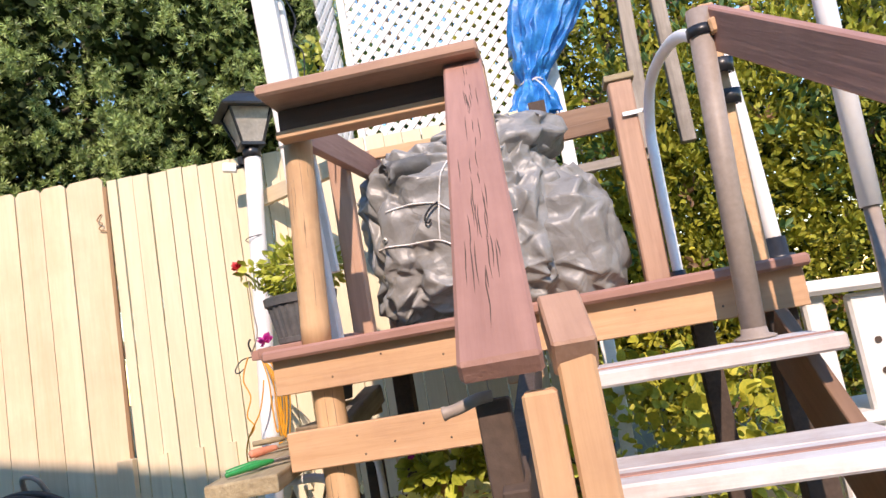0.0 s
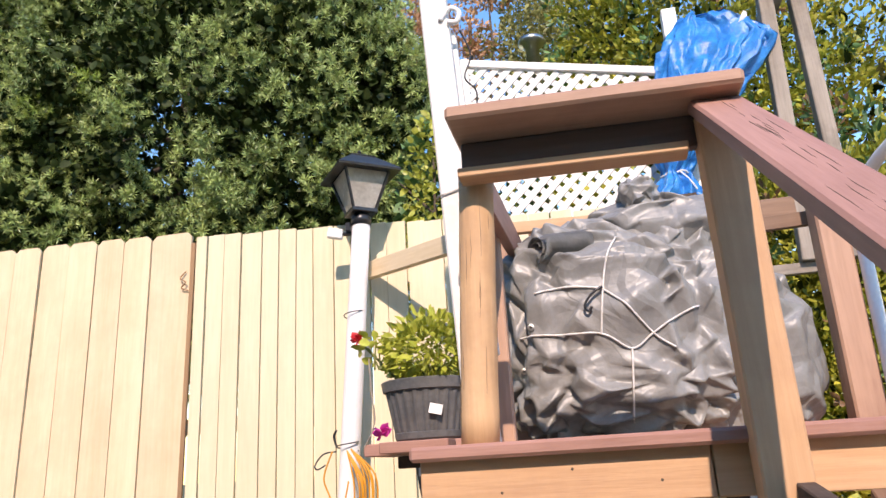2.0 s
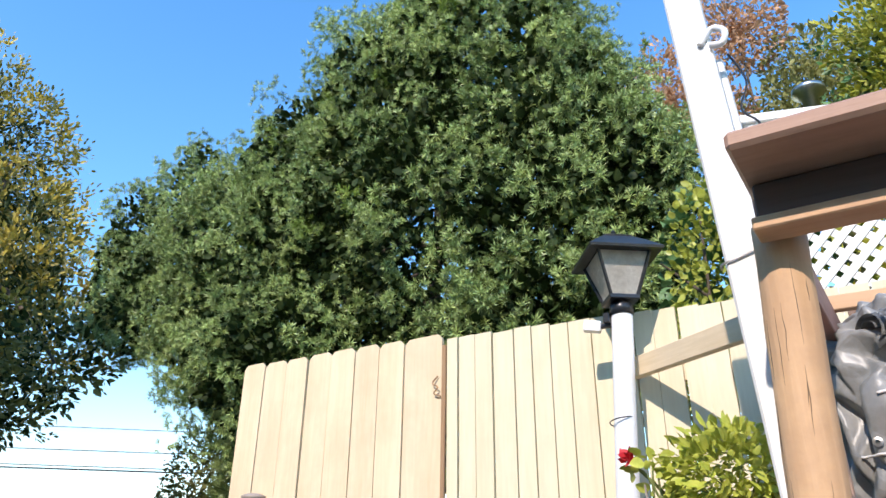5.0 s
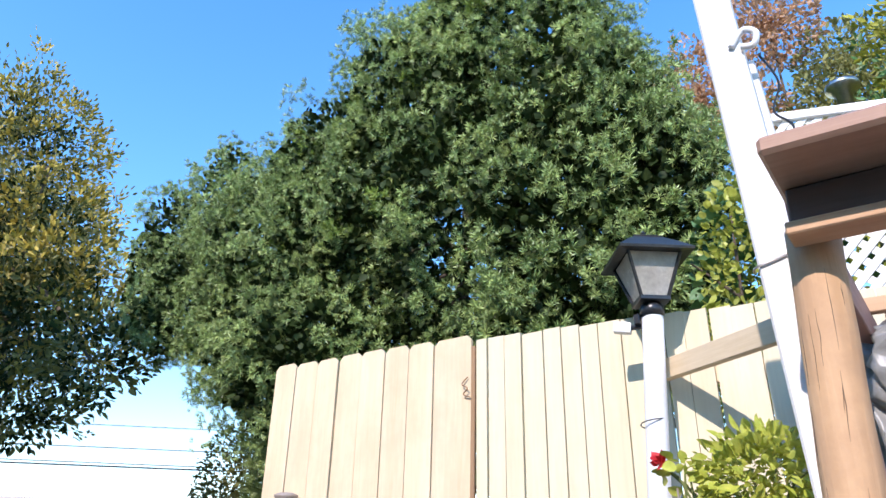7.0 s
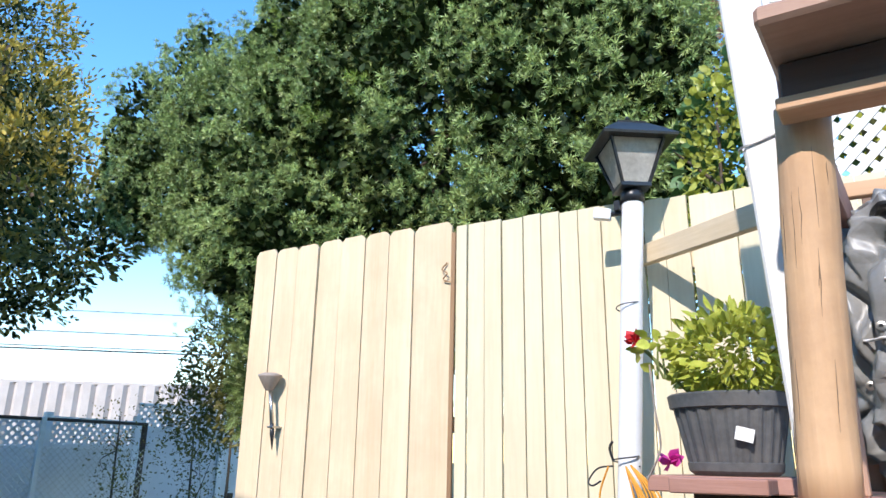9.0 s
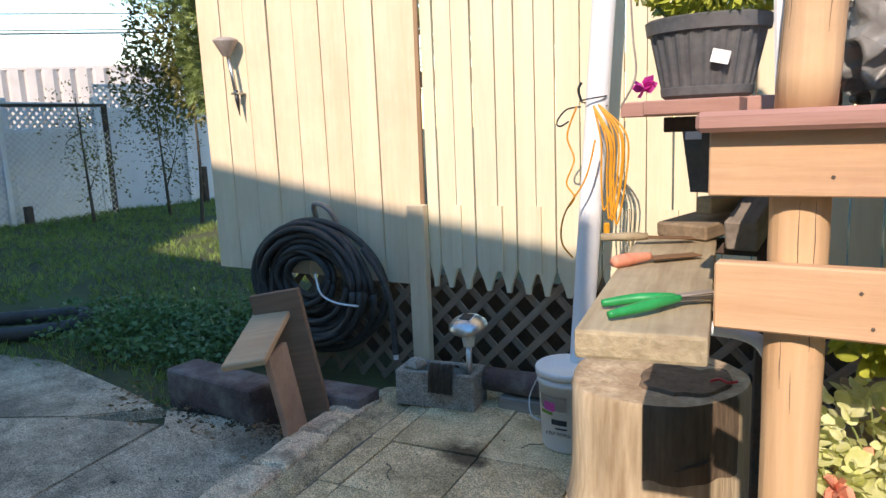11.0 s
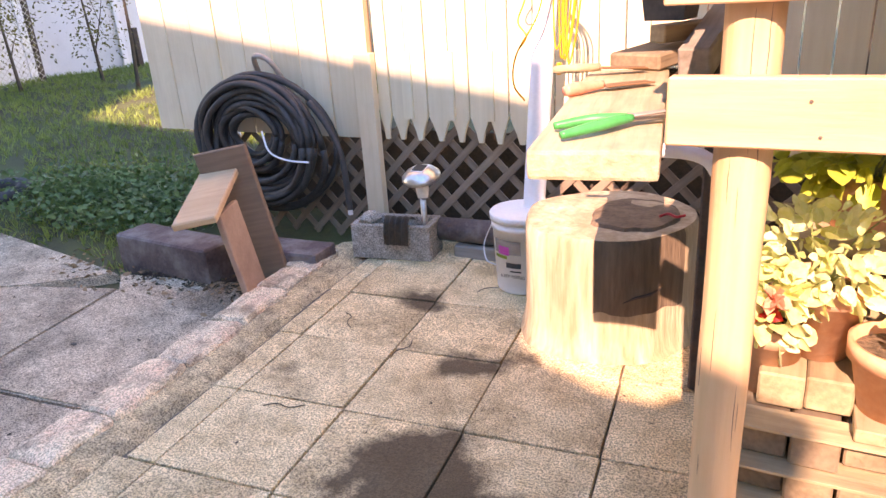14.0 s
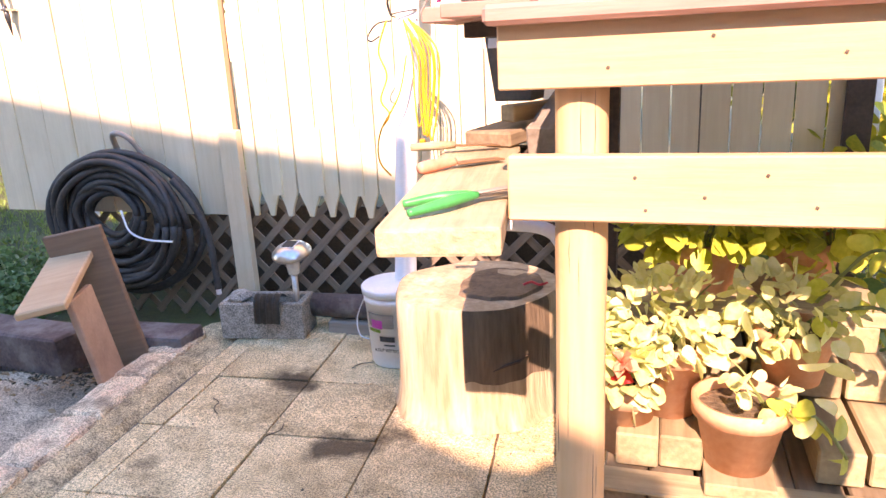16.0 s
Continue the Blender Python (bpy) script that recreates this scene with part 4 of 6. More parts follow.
for kz in (1.14, 1.04, .94):
    part("hole", lathe_bm([(0, 0), (.011, 0), (.011, .003), (0, .003)], 14), M_DARK, white_rack, "dark round peg hole", pose(.965, 2.924, kz, 90, 0, 0))

# ---- behind: white lattice, leaning post, trees ----
screen = thing("white_lattice", (-0.55, 5.0, 2.6), "white painted diagonal lattice screen", "lattice")
for s, y in ((1, 5.0), (-1, 5.009)):
    for a, b in clip_diagonals(-1.12, 0.12, 2.45, 4.02, 0.098, s):
        top = [3.98 - 0.25 * (q[0] + 1.14) - q[1] for q in (a, b)]
        if top[0] < 0:
            continue
        if top[1] < 0:
            k = top[0] / (top[0] - top[1])
            b = (a[0] + (b[0] - a[0]) * k, a[1] + (b[1] - a[1]) * k)
        board("slat", screen, M_WHITE, (a[0], y, a[1]), (b[0], y, b[1]), 0.040, 0.008, (0, -1, 0), 0.001)
board("frame", screen, M_WHITE, (-1.16, 4.995, 4.0), (0.13, 4.995, 3.70), 0.05, 0.04, (0, -1, 0))
board("frame", screen, M_FENCE_TAN, (-1.16, 4.98, 2.70), (0.13, 4.98, 2.67), 0.05, 0.04, (0, -1, 0), label="tan lower rail")
board("frame", screen, M_WHITE, (-1.14, 4.99, 2.4), (-1.14, 4.99, 4.02), 0.05, 0.05, (0, -1, 0))
side = thing("white_lattice", (-1.2, 4.6, 2.6), "white painted lattice panel beside the leaning post", "lattice")
for s, x in ((1, -1.20), (-1, -1.208)):
    for a, b in clip_diagonals(4.56, 5.0, 2.75, 4.2, 0.098, s):
        board("slat", side, M_WHITE, (x, a[0], a[1]), (x, b[0], b[1]), 0.040, 0.008, (1, 0, 0), 0.001)

lean = thing("leaning_post", (-0.9, 2.95, 1.44), "tall white painted leaning timber post", "post")
board("timber", lean, M_WHITE, (-0.842, 2.84, 1.446), (-0.947, 2.84, 3.75), 0.09, 0.05, (0, -1, 0), 0.006)
board("strip", lean, M_WHITE, (-0.812, 2.884, 1.7), (-0.872, 2.89, 2.80), 0.05, 0.03, (0, -1, 0), 0.003, "pale grey backing strip")
part("hook", tube_bm(curve_pts([(-0.885, 2.81, 2.81), (-0.85, 2.81, 2.85), (-0.82, 2.81, 2.83), (-0.83, 2.81, 2.795), (-0.86, 2.81, 2.80)], 6), 0.009, 8), M_PVC, lean, "white curled hook", smooth=True)
part("wire", tube_bm(curve_pts([(-0.83, 2.87, 2.80), (-0.80, 2.87, 2.70), (-0.825, 2.87, 2.62), (-0.79, 2.87, 2.56), (-0.80, 2.87, 2.46)], 6), 0.003, 6), M_BLACK, lean, "dark loose wire")
part("tie", tube_bm(curve_pts([(-0.932, 2.83, 2.185), (-0.925, 2.812, 2.19), (-0.88, 2.81, 2.20), (-0.832, 2.812, 2.215), (-0.828, 2.84, 2.22)], 5), 0.003, 6), M_STEEL, lean, "thin wire tie")

for a, b, w in (((0.20, 5.0, -.08), (0.21, 5.0, 4.13), 0.09), ((0.70, 4.92, 2.36), (0.775, 4.92, 4.15), 0.085), ((0.95, 4.95, 2.36), (0.96, 4.95, 4.6), 0.085)):
    g = thing("arbor_post", a, "grey weathered wooden arbor post", "post", "arbor posts")
    board("timber", g, M_WEATHER if a[0] > 0.5 else M_WHITE, a, b, w, 0.08, (0, -1, 0), 0.005)
beam = thing("arbor_beam", (0.8, 4.8, 4), "grey weathered wooden arbor beam", "beam")
board("cross_rail", beam, M_WEATHER, (0.16, 4.95, 2.33), (0.74, 4.95, 2.33), 0.05, 0.06)
board("timber", beam, M_WEATHER, (0.74, 5.3, 3.9), (0.95, 4.35, 4.25), 0.05, 0.13)
lampw = solo("flood_light", lathe_bm([(0, 0), (.03, 0), (.035, .05), (.07, .07), (.075, .09), (0, .095)], 18), M_WHITE, pose(0.66, 4.86, 3.83, 0, -60, 0), "small white outdoor flood light on the post", "lamp", smooth=True)
vent = solo("vent_pipe", lathe_bm([(0, -5.03), (.06, -5.03), (.06, .0), (.075, .0), (.085, .03), (.12, .04), (.12, .075), (.05, .1), (0, .1)], 20), M_STEEL, pose(-0.73, 6.45, 4.95), "galvanized metal vent pipe with a cap", "vent pipe", smooth=True)


def blue_cover():
    th = thing("blue_tarp_bundle", (0.2, 4.85, 2.7), "bright blue tarp tied with cord round a hanging bundle", "tarp")
    bm = bmesh.new()
    rows = [(2.70, .03, .17, .10), (2.78, .05, .15, .10), (2.87, .06, .11, .09), (2.935, .07, .075, .07), (3.0, .09, .10, .09), (3.12, .14, .15, .11), (3.28, .20, .20, .13), (3.45, .28, .25, .14), (3.6, .36, .29, .12), (3.75, .42, .31, .08), (3.86, .42, .24, .045), (3.95, .38, .13, .02)]
    rings = []
    for z, cx, rx, ry in rows:
        ring = []
        for k in range(72):
            t = k * math.tau / 72
            f = 1 + 0.10 * math.sin(11 * t + 2.2 * z) + 0.07 * math.sin(19 * t - 3 * z) + 0.12 * noise.noise(Vector((math.cos(t) * 2, math.sin(t) * 2, z * 3)))
            ring.append(bm.verts.new((cx + rx * f * math.cos(t), 4.85 + ry * f * math.sin(t), z + 0.03 * math.sin(5 * t) * (z > 3.6) + (0.02 * math.sin(7 * t) if z < 2.75 else 0))))
        rings.append(ring)
    for a, b in zip(rings, rings[1:]):
        for k in range(72):
            bm.faces.new((a[k], a[(k + 1) % 72], b[(k + 1) % 72], b[k]))
    bm.faces.new(rings[-1])
    bmesh.ops.subdivide_edges(bm, edges=bm.edges[:], cuts=2, use_grid_fill=True)
    for v in bm.verts:
        w = v.co + 0.1 * noise.noise_vector(v.co * 5)
        r = (1 - abs(noise.noise(w * 7))) ** 3 - 0.4
        v.co.y -= 0.05 * r + 0.03 * noise.noise(w * 15)
        v.co.x += 0.03 * noise.noise(v.co * 11)
    part("cover", bm, M_BLUE, th, smooth=True)
    part("cord", tube_bm([(0.07 + 0.078 * math.cos(t * math.tau / 20), 4.85 + 0.074 * math.sin(t * math.tau / 20), 2.935 + .006 * math.sin(t * 2)) for t in range(21)], 0.006, 6), M_ROPE, th, "white cord")
    part("cord", tube_bm(curve_pts([(0.09, 4.775, 2.93), (0.13, 4.76, 2.87), (0.16, 4.75, 2.80)], 5), 0.005, 6), M_ROPE, th, "white cord")


blue_cover()

YEW_V, YEW_F = sprig(5, 0.46, 0.058)

yew = thing("yew_tree", (-4.8, 7.0, -0.05), "large dense dark green yew tree behind the fence", "tree")
YEW_LOBES = [((-4.3, 6.9, 5.2), (2.4, 1.3, 3.1)), ((-6.2, 6.85, 6.1), (1.1, 1.0, 1.7)), ((-5.3, 6.9, 7.0), (1.0, 1.0, 1.4)), ((-4.0, 7.0, 7.4), (1.4, 1.1, 1.4)), ((-7.2, 6.9, 6.5), (.45, .5, 1.15)), ((-8.0, 6.9, 5.7), (.8, .8, 1.15)), ((-9.0, 7.0, 6.5), (.5, .55, 1.35)), ((-9.2, 7.0, 5.4), (.85, .8, .9)), ((-10.25, 7.0, 6.5), (.5, .5, .95)), ((-10.7, 7.0, 6.0), (.42, .5, .95)), ((-9.9, 7.0, 5.2), (.55, .6, .7)), ((-6.6, 6.8, 4.6), (1.7, 1.2, 1.8)), ((-8.1, 6.9, 4.6), (.8, .7, .8)), ((-3.0, 6.7, 4.4), (1.3, 1.0, 2.1)), ((-2.6, 6.9, 5.5), (.65, .7, 1.1)), ((-2.2, 6.8, 4.3), (.45, .6, 1.1)), ((-3.2, 6.4, 3.2), (1.5, .8, .9)), ((-6.0, 6.3, 3.6), (1.5, .8, .85))]
trunk_part(yew, (-4.8, 7.0, -0.05), (-4.4, 6.95, 6.6), 0.16, [(-3, 6.6, 4.8), (-6, 6.6, 5.4), (-7.4, 6.9, 5.3), (-8.3, 7.0, 5.2), (-3.4, 6.5, 3.4), (-5.9, 6.3, 3.6), (-3.8, 6.3, 5.8), (-4.8, 6.3, 4.6)], 3)
bough_part("crown", yew, YEW_LOBES, 2700, 13, M_YEW)
# near-black leaves paint the shaded hollows between the boughs
leaf_part("inner_crown", yew, [(c, tuple(0.84 * q for q in r)) for c, r in YEW_LOBES + [((-5.0, 7.0, 4.6), (3.2, .8, 2.6))]], 62000, 0.09, M_SHADELEAF, (BROAD_V, LEAF_F), 0.5)
bough_part("young_growth", yew, YEW_LOBES[:4], 70, 13, M_YEW_TIP)

vine = thing("climbing_vine", (-1.5, 5.3, -0.05), "yellow-green vine climbing behind the fence corner", "vine")
trunk_part(vine, (-1.5, 5.3, -0.05), (-1.45, 5.3, 3.6), 0.03, [(-1.3, 5.2, 3.4), (-1.7, 5.2, 3.3)], 8)
leaf_part("leaves", vine, [((-1.42, 5.35, 3.15), (.28, .25, .75)), ((-1.55, 5.3, 2.6), (.45, .25, .4))], 2000, 0.05, M_PLANTLEAF, (BROAD_V, LEAF_F), 0.6)
# darker green copy of the vine leaves, shade put in by colour
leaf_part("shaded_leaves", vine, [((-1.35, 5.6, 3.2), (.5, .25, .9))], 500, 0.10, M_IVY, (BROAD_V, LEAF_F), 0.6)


def tree(name, label, base, top, r, lobes, n, size, material, template, seed, shell=0.5, core=None, tufts=0):
    th = thing(name, base, label, "tree")
    trunk_part(th, base, top, r, [Vector(c) for c, _ in lobes], seed)
    leaf_part("crown", th, lobes, n, size, material, template, shell)
    if tufts:
        clump_part("outer_crown", th, lobes, tufts, 16, .10, size * .85, material, template, 0.3)
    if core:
        # core colour is near-black, as painted shade inside the crown
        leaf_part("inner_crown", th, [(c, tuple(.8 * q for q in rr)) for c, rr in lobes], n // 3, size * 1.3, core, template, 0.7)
    return th


LEAF = (LEAF_V, LEAF_F)
tree("yellow_cedar", "tall cedar with yellowing autumn foliage", (1.0, 8.2, -.05), (1.0, 8.2, 6.0), .12, [((0.9, 8.2, 5.0), (1.35, 1.0, 2.4)), ((0.1, 8.2, 5.9), (.65, .7, 1.1)), ((0.0, 8.2, 4.3), (.8, .8, 1.4)), ((2.3, 8.2, 4.1), (1.4, .9, 2.1))], 9000, .09, M_YELLOW, LEAF, 11, .6, M_SHADELEAF, 1900)
tree("yellow_cedar", "broad cedar with green and yellow autumn foliage", (1.7, 6.6, -.05), (1.7, 6.6, 3.2), .1, [((1.3, 6.5, 2.0), (.9, .7, 1.5)), ((2.5, 6.4, 1.9), (1.1, .8, 1.8)), ((0.7, 6.5, 1.4), (.6, .6, 1.2))], 9000, .08, M_YELLOW, LEAF, 12, .6, M_SHADELEAF, 2200)
for th, c, r in ((bpy.data.objects["yellow_cedar"], (0.9, 8.0, 4.4), (2.0, .9, 2.3)), (bpy.data.objects["yellow_cedar.001"], (1.5, 6.3, 1.9), (1.6, .6, 1.7))):
    clump_part("browned_leaves", th, [(c, r)], 110, 12, .09, .07, M_RUST, LEAF, .2)
    # darker green tufts among the yellow ones paint shade into the crown
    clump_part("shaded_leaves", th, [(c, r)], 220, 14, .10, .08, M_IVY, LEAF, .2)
tree("shade_tree", "dark green tree behind the cedar", (3.3, 7.6, -.05), (3.3, 7.6, 4.0), .12, [((3.2, 7.4, 3.2), (1.1, .9, 2.0)), ((4.4, 7.6, 3.0), (1.4, 1, 2.2))], 2600, .16, M_OLIVE, LEAF, 13, .6, M_SHADELEAF)
tree("rust_tree", "thin tree with rust brown autumn leaves", (-1.9, 10.4, -.05), (-1.8, 10.4, 8.2), .1, [((-1.5, 10.4, 9.1), (.8, .7, .9)), ((-2.6, 10.4, 8.2), (.6, .6, 1.3)), ((-1.9, 10.4, 7.6), (.6, .5, .7))], 5200, .09, M_RUSTLEAF, LEAF, 14, .9)
tree("olive_tree", "sparse olive green tree", (-0.2, 10.8, -.05), (-0.3, 10.8, 7.2), .1, [((-0.75, 10.8, 8.3), (.75, .6, .8)), ((-1.0, 10.6, 7.3), (.9, .7, .9)), ((-0.2, 10.6, 7.5), (.8, .6, 1.0))], 6200, .09, M_OLIVE_LIT, LEAF, 15, .9)
AUT_LOBES = [((-16.6, 6.5, 9.8), (2.1, 1.8, 2.3)), ((-14.4, 6.5, 7.4), (1.7, 1.5, 1.4)), ((-13.0, 6.5, 5.6), (1.8, 1.4, 1.1)), ((-10.8, 6.4, 4.4), (.95, .8, .65)), ((-13.4, 6.5, 4.1), (1.5, 1.3, .7)), ((-16.4, 6.5, 6.3), (2.4, 1.6, 2.4))]
AUT = tree("autumn_tree", "tall tree with olive and golden autumn leaves", (-15.6, 6.8, 0.1), (-15.2, 6.7, 9.5), .24, AUT_LOBES, 3000, .14, M_OLIVE, LEAF, 16, .9)
clump_part("outer_crown", AUT, AUT_LOBES, 900, 14, .24, .12, M_OLIVE, LEAF, .6)
# near-black copy of the leaves paints the shaded parts of this crown
clump_part("shaded_leaves", AUT, [(c, tuple(.75 * q for q in r)) for c, r in AUT_LOBES], 750, 14, .24, .13, M_SHADELEAF, LEAF, .6)
clump_part("golden_leaves", AUT, AUT_LOBES[:3], 700, 14, .22, .12, M_GOLD, LEAF, .25)
tree("shrub", "dark green shrub behind the white lattice", (-0.5, 6.2, -.05), (-0.5, 6.2, 3.0), .07, [((-0.6, 6.2, 2.6), (1.0, .5, 1.1)), ((.2, 6.3, 1.6), (.7, .5, 1.0))], 2600, .11, M_YELLOW, LEAF, 27, .6, M_SHADELEAF)
tree("shrub", "dark green shrubby tree by the far fence", (-9.3, 8.4, 0.15), (-9.3, 8.4, 3.0), .03, [((-9.3, 8.4, 2.9), (1.0, .7, .95)), ((-8.4, 8.2, 2.7), (.9, .6, 1.2)), ((-10.2, 8.6, 2.2), (.7, .6, .7))], 7000, .075, M_OLIVE, LEAF, 17, .7)
tree("shrub", "young yew shrub behind the fence end", (-7.6, 8.0, 0.15), (-7.6, 8.0, 2.6), .02, [((-7.6, 7.8, 2.6), (.7, .6, .9))], 1800, .16, M_YEW, (YEW_V, YEW_F), 18, .6)
for bx, by, h, sd in ((-10.9, 7.7, 1.7, 21), (-10.4, 8.7, 1.5, 22)):
    th = thing("sapling", (bx, by, rise(bx, by)), "thin leafy sapling in front of the far fence", "sapling", "saplings by the far fence")
    trunk_part(th, (bx, by, rise(bx, by)), (bx - .1, by, h + .4), .03, [(bx + .4, by, h), (bx - .4, by, h - .1), (bx + .25, by, h * .6), (bx - .3, by, h * .75)], sd)
    leaf_part("leaves", th, [((bx, by, h), (.8, .5, .7)), ((bx + .2, by, h * .6), (.55, .4, .5))], 700, .05, M_OLIVE, LEAF, .9)

# ---- far side of the yard ----
vinyl = thing("vinyl_fence", (-12, 9, 0.1), "white vinyl panel fence with a lattice top", "fence", kind="structure")
RUN = [(-12.3, 5.4), (-11.95, 7.1), (-12.15, 8.75), (-11.8, 10.3), (-11.75, 12.2)]
for (x0, y0), (x1, y1), zt in zip(RUN, RUN[1:], (2.02, 2.06, 2.38, 2.38)):
    b0 = min(rise(x0, y0), rise(x1, y1)) - .05
    lat = 0.42
    board("panel", vinyl, M_VINYL, (x0, y0, (b0 + zt - lat) / 2), (x1, y1, (b0 + zt - lat) / 2), 0.04, zt - lat - b0)
    board("rail", vinyl, M_VINYL, (x0, y0, zt), (x1, y1, zt), 0.05, 0.05)
    board("rail", vinyl, M_VINYL, (x0, y0, zt - lat), (x1, y1, zt - lat), 0.06, 0.06)
    board("post", vinyl, M_VINYL, (x1, y1, b0), (x1, y1, zt + .12), 0.11, 0.11, (1, 0, 0))
    ln = math.hypot(x1 - x0, y1 - y0)
    for s in (1, -1):
        for a, b in clip_diagonals(0, ln, zt - lat, zt, 0.13, s):
            pa, pb = (Vector((x0, y0, 0)).lerp(Vector((x1, y1, 0)), q[0] / ln) for q in (a, b))
            board("slat", vinyl, M_VINYL, (pa.x + .006 * s, pa.y, a[1]), (pb.x + .006 * s, pb.y, b[1]), 0.045, 0.006, (1, 0, 0), 0)
link = thing("chain_link_fence", (-11.6, 7.2, 0.1), "rusty chain link fence in front of the white fence", "fence", kind="structure")
bm = bmesh.new()
for s in (1, -1):
    for a, b in clip_diagonals(0, 3.1, 0.1, 1.62, 0.10, s):
        pa, pb = (Vector((-11.75, 5.5, 0)).lerp(Vector((-11.62, 8.6, 0)), q[0] / 3.1) for q in (a, b))
        tube_bm([(pa.x, pa.y, a[1]), (pb.x, pb.y, b[1])], 0.004, 4, bm, False)
part("mesh", bm, M_STEEL, link, "grey wire mesh")
part("top_rail", tube_bm([(-11.75, 5.5, 2.02), (-11.62, 8.6, 2.02)], 0.025, 8), M_DARK, link)
for y in (6.9, 8.6):
    board("post", link, M_DARK if y > 8 else M_WHITE, (-11.68, y, 0), (-11.68, y, 2.05), 0.07, 0.07, (1, 0, 0))
board("stub", link, M_DARK, (-11.5, 7.05, 0.05), (-11.5, 7.05, .52), 0.1, 0.1, (1, 0, 0), label="dark wooden stub post")
stub = thing("stub_post", (-11.3, 10.2, .2), "short dark wooden stub post", "post")
board("timber", stub, M_DARK, (-11.3, 10.2, .2), (-11.3, 10.2, .9), 0.1, 0.1, (1, 0, 0))

corr = thing("corrugated_building", (-17.1, 18.8, 0), "pale corrugated metal wall of a neighbouring building", "building")
FAR = Matrix.Translation((-17.1, 18.8, 0)) @ Matrix.Rotation(radians(43), 4, "Z")
bm = bmesh.new()
n = 240
lo, hi = [], []
for k in range(n + 1):
    x = -26 + 28.8 * k / n
    y = 0.12 if k % 4 == 0 else 0
    lo.append(bm.verts.new((x, y, -.1))); hi.append(bm.verts.new((x, y, 3.66)))
for k in range(n):
    bm.faces.new((lo[k], lo[k + 1], hi[k + 1], hi[k]))
part("siding", bm, M_CORR, corr, "", FAR)
part("roof", box_bm(28.8, 6, .10, .01), M_CORR, corr, "", FAR @ pose(-11.6, 3.05, 3.70))
part("wall", box_bm(28.6, 5.5, 3.6, .01), M_CORR, corr, "", FAR @ pose(-11.6, 3.0, 1.75))
lines = thing("power_line", (-21.2, 23.2, 0), "black overhead power lines on far poles", "power line")
RUN_M = Matrix.Translation((-21.2, 23.2, 0)) @ Matrix.Rotation(radians(43), 4, "Z")
for px in (-42, 30):
    part("pole", tube_bm([(px, 0, -.1), (px, 0, 8.5)], .14, 10), M_BARK, lines, "", RUN_M)
for k, (z, r) in enumerate(((7.15, .016), (6.3, .02), (5.72, .02), (5.62, .032))):
    part("cable", tube_bm([(-42 + 7.2 * i, .15 * k, z + .35 - .4 * math.sin(i * math.pi / 10)) for i in range(11)], r, 5), M_BLACK, lines, "", RUN_M)

pipe_black = solo("drain_hose", tube_bm(curve_pts([(-7.6, 3.6, .05), (-6.6, 4.1, .07), (-6.1, 4.45, .08), (-5.9, 4.25, .06), (-6.2, 3.95, .03), (-7.2, 3.3, .03)], 14), [0.052 + 0.007 * (i % 2) for i in range(71)], 12), M_HOSE, Matrix(), "black corrugated drain hose lying on the grass", "hose", smooth=True)
wbits = thing("white_shelf", (-4.7, 4.9, 2), "white slats sticking out past the fence end", "slats")
board("slat", wbits, M_WHITE, (-4.95, 5.0, 2.02), (-4.3, 5.0, 1.98), 0.06, 0.04)
board("slat", wbits, M_WHITE, (-4.80, 5.05, 1.93), (-4.3, 5.05, 1.90), 0.06, 0.04)
board("bracket", wbits, M_WHITE, (-4.35, 5.03, 0.0), (-4.35, 5.03, 2.0), 0.05, 0.05, (0, -1, 0))

# unseen house added behind the camera, outline fitted to the shade on fence and lawn
house = thing("house", (-6, -3, 0), "unseen pale house block added to shade fence and patio", "house")
pts = [(-22, -.1), (-.72, -.1), (-.72, 5.74), (-4.84, 6.5), (-6.6, 6.6), (-7.3, 7.8), (-8.0, 11.5), (-22, 11.5)]


def gable(name, outline, y0, y1, label=""):
    bm = bmesh.new()
    fr, bk = [bm.verts.new((x, y0, z)) for x, z in outline], [bm.verts.new((x, y1, z)) for x, z in outline]
    bm.faces.new(fr); bm.faces.new(bk)
    k = len(outline)
    for i in range(k):
        bm.faces.new((fr[i], fr[(i + 1) % k], bk[(i + 1) % k], bk[i]))
    return part(name, bm, M_HOUSE, house, label)


gable("wall", pts, -2.0, -7.0)
# unseen blocker, top edge set from where sun meets shade on the pavers
gable("porch", [(-.716, -.05), (-.18, -.05), (-.18, 4.14), (-.375, 4.144), (-.44, 4.18), (-.58, 4.23), (-.716, 4.36)], -2.1, -6.1)
# unseen bar added to cast the dark band across the round post
gable("eave", [(-.18, 4.03), (.17, 4.03), (.17, 4.13), (-.10, 4.20), (-.18, 4.14)], -2.1, -6.1)
# unseen lower blocker added to shade the near patio
part("porch", box_bm(5.0, 4.0, 3.3, .02), M_HOUSE, house, "", pose(2.67, -4.1, 1.55))

# ---- things along the fence ----
post = thing("lamp_post", (-1.82, 4.2, 0.05), "white pipe lamp post with a black lantern, set in a bucket", "lamp post")
PB, PT = Vector((-1.822, 4.19, 0.05)), Vector((-1.69, 4.36, 2.70))
part("pipe", tube_bm([PB.lerp(PT, k / 8) for k in range(9)], 0.0505, 20), M_PVC, post, smooth=True)
part("collar", lathe_bm([(.052, -.0), (.056, 0), (.056, .05), (.045, .06), (.045, .085), (0, .085)], 20), M_BLACK, post, "", Matrix.Translation(PT), True)


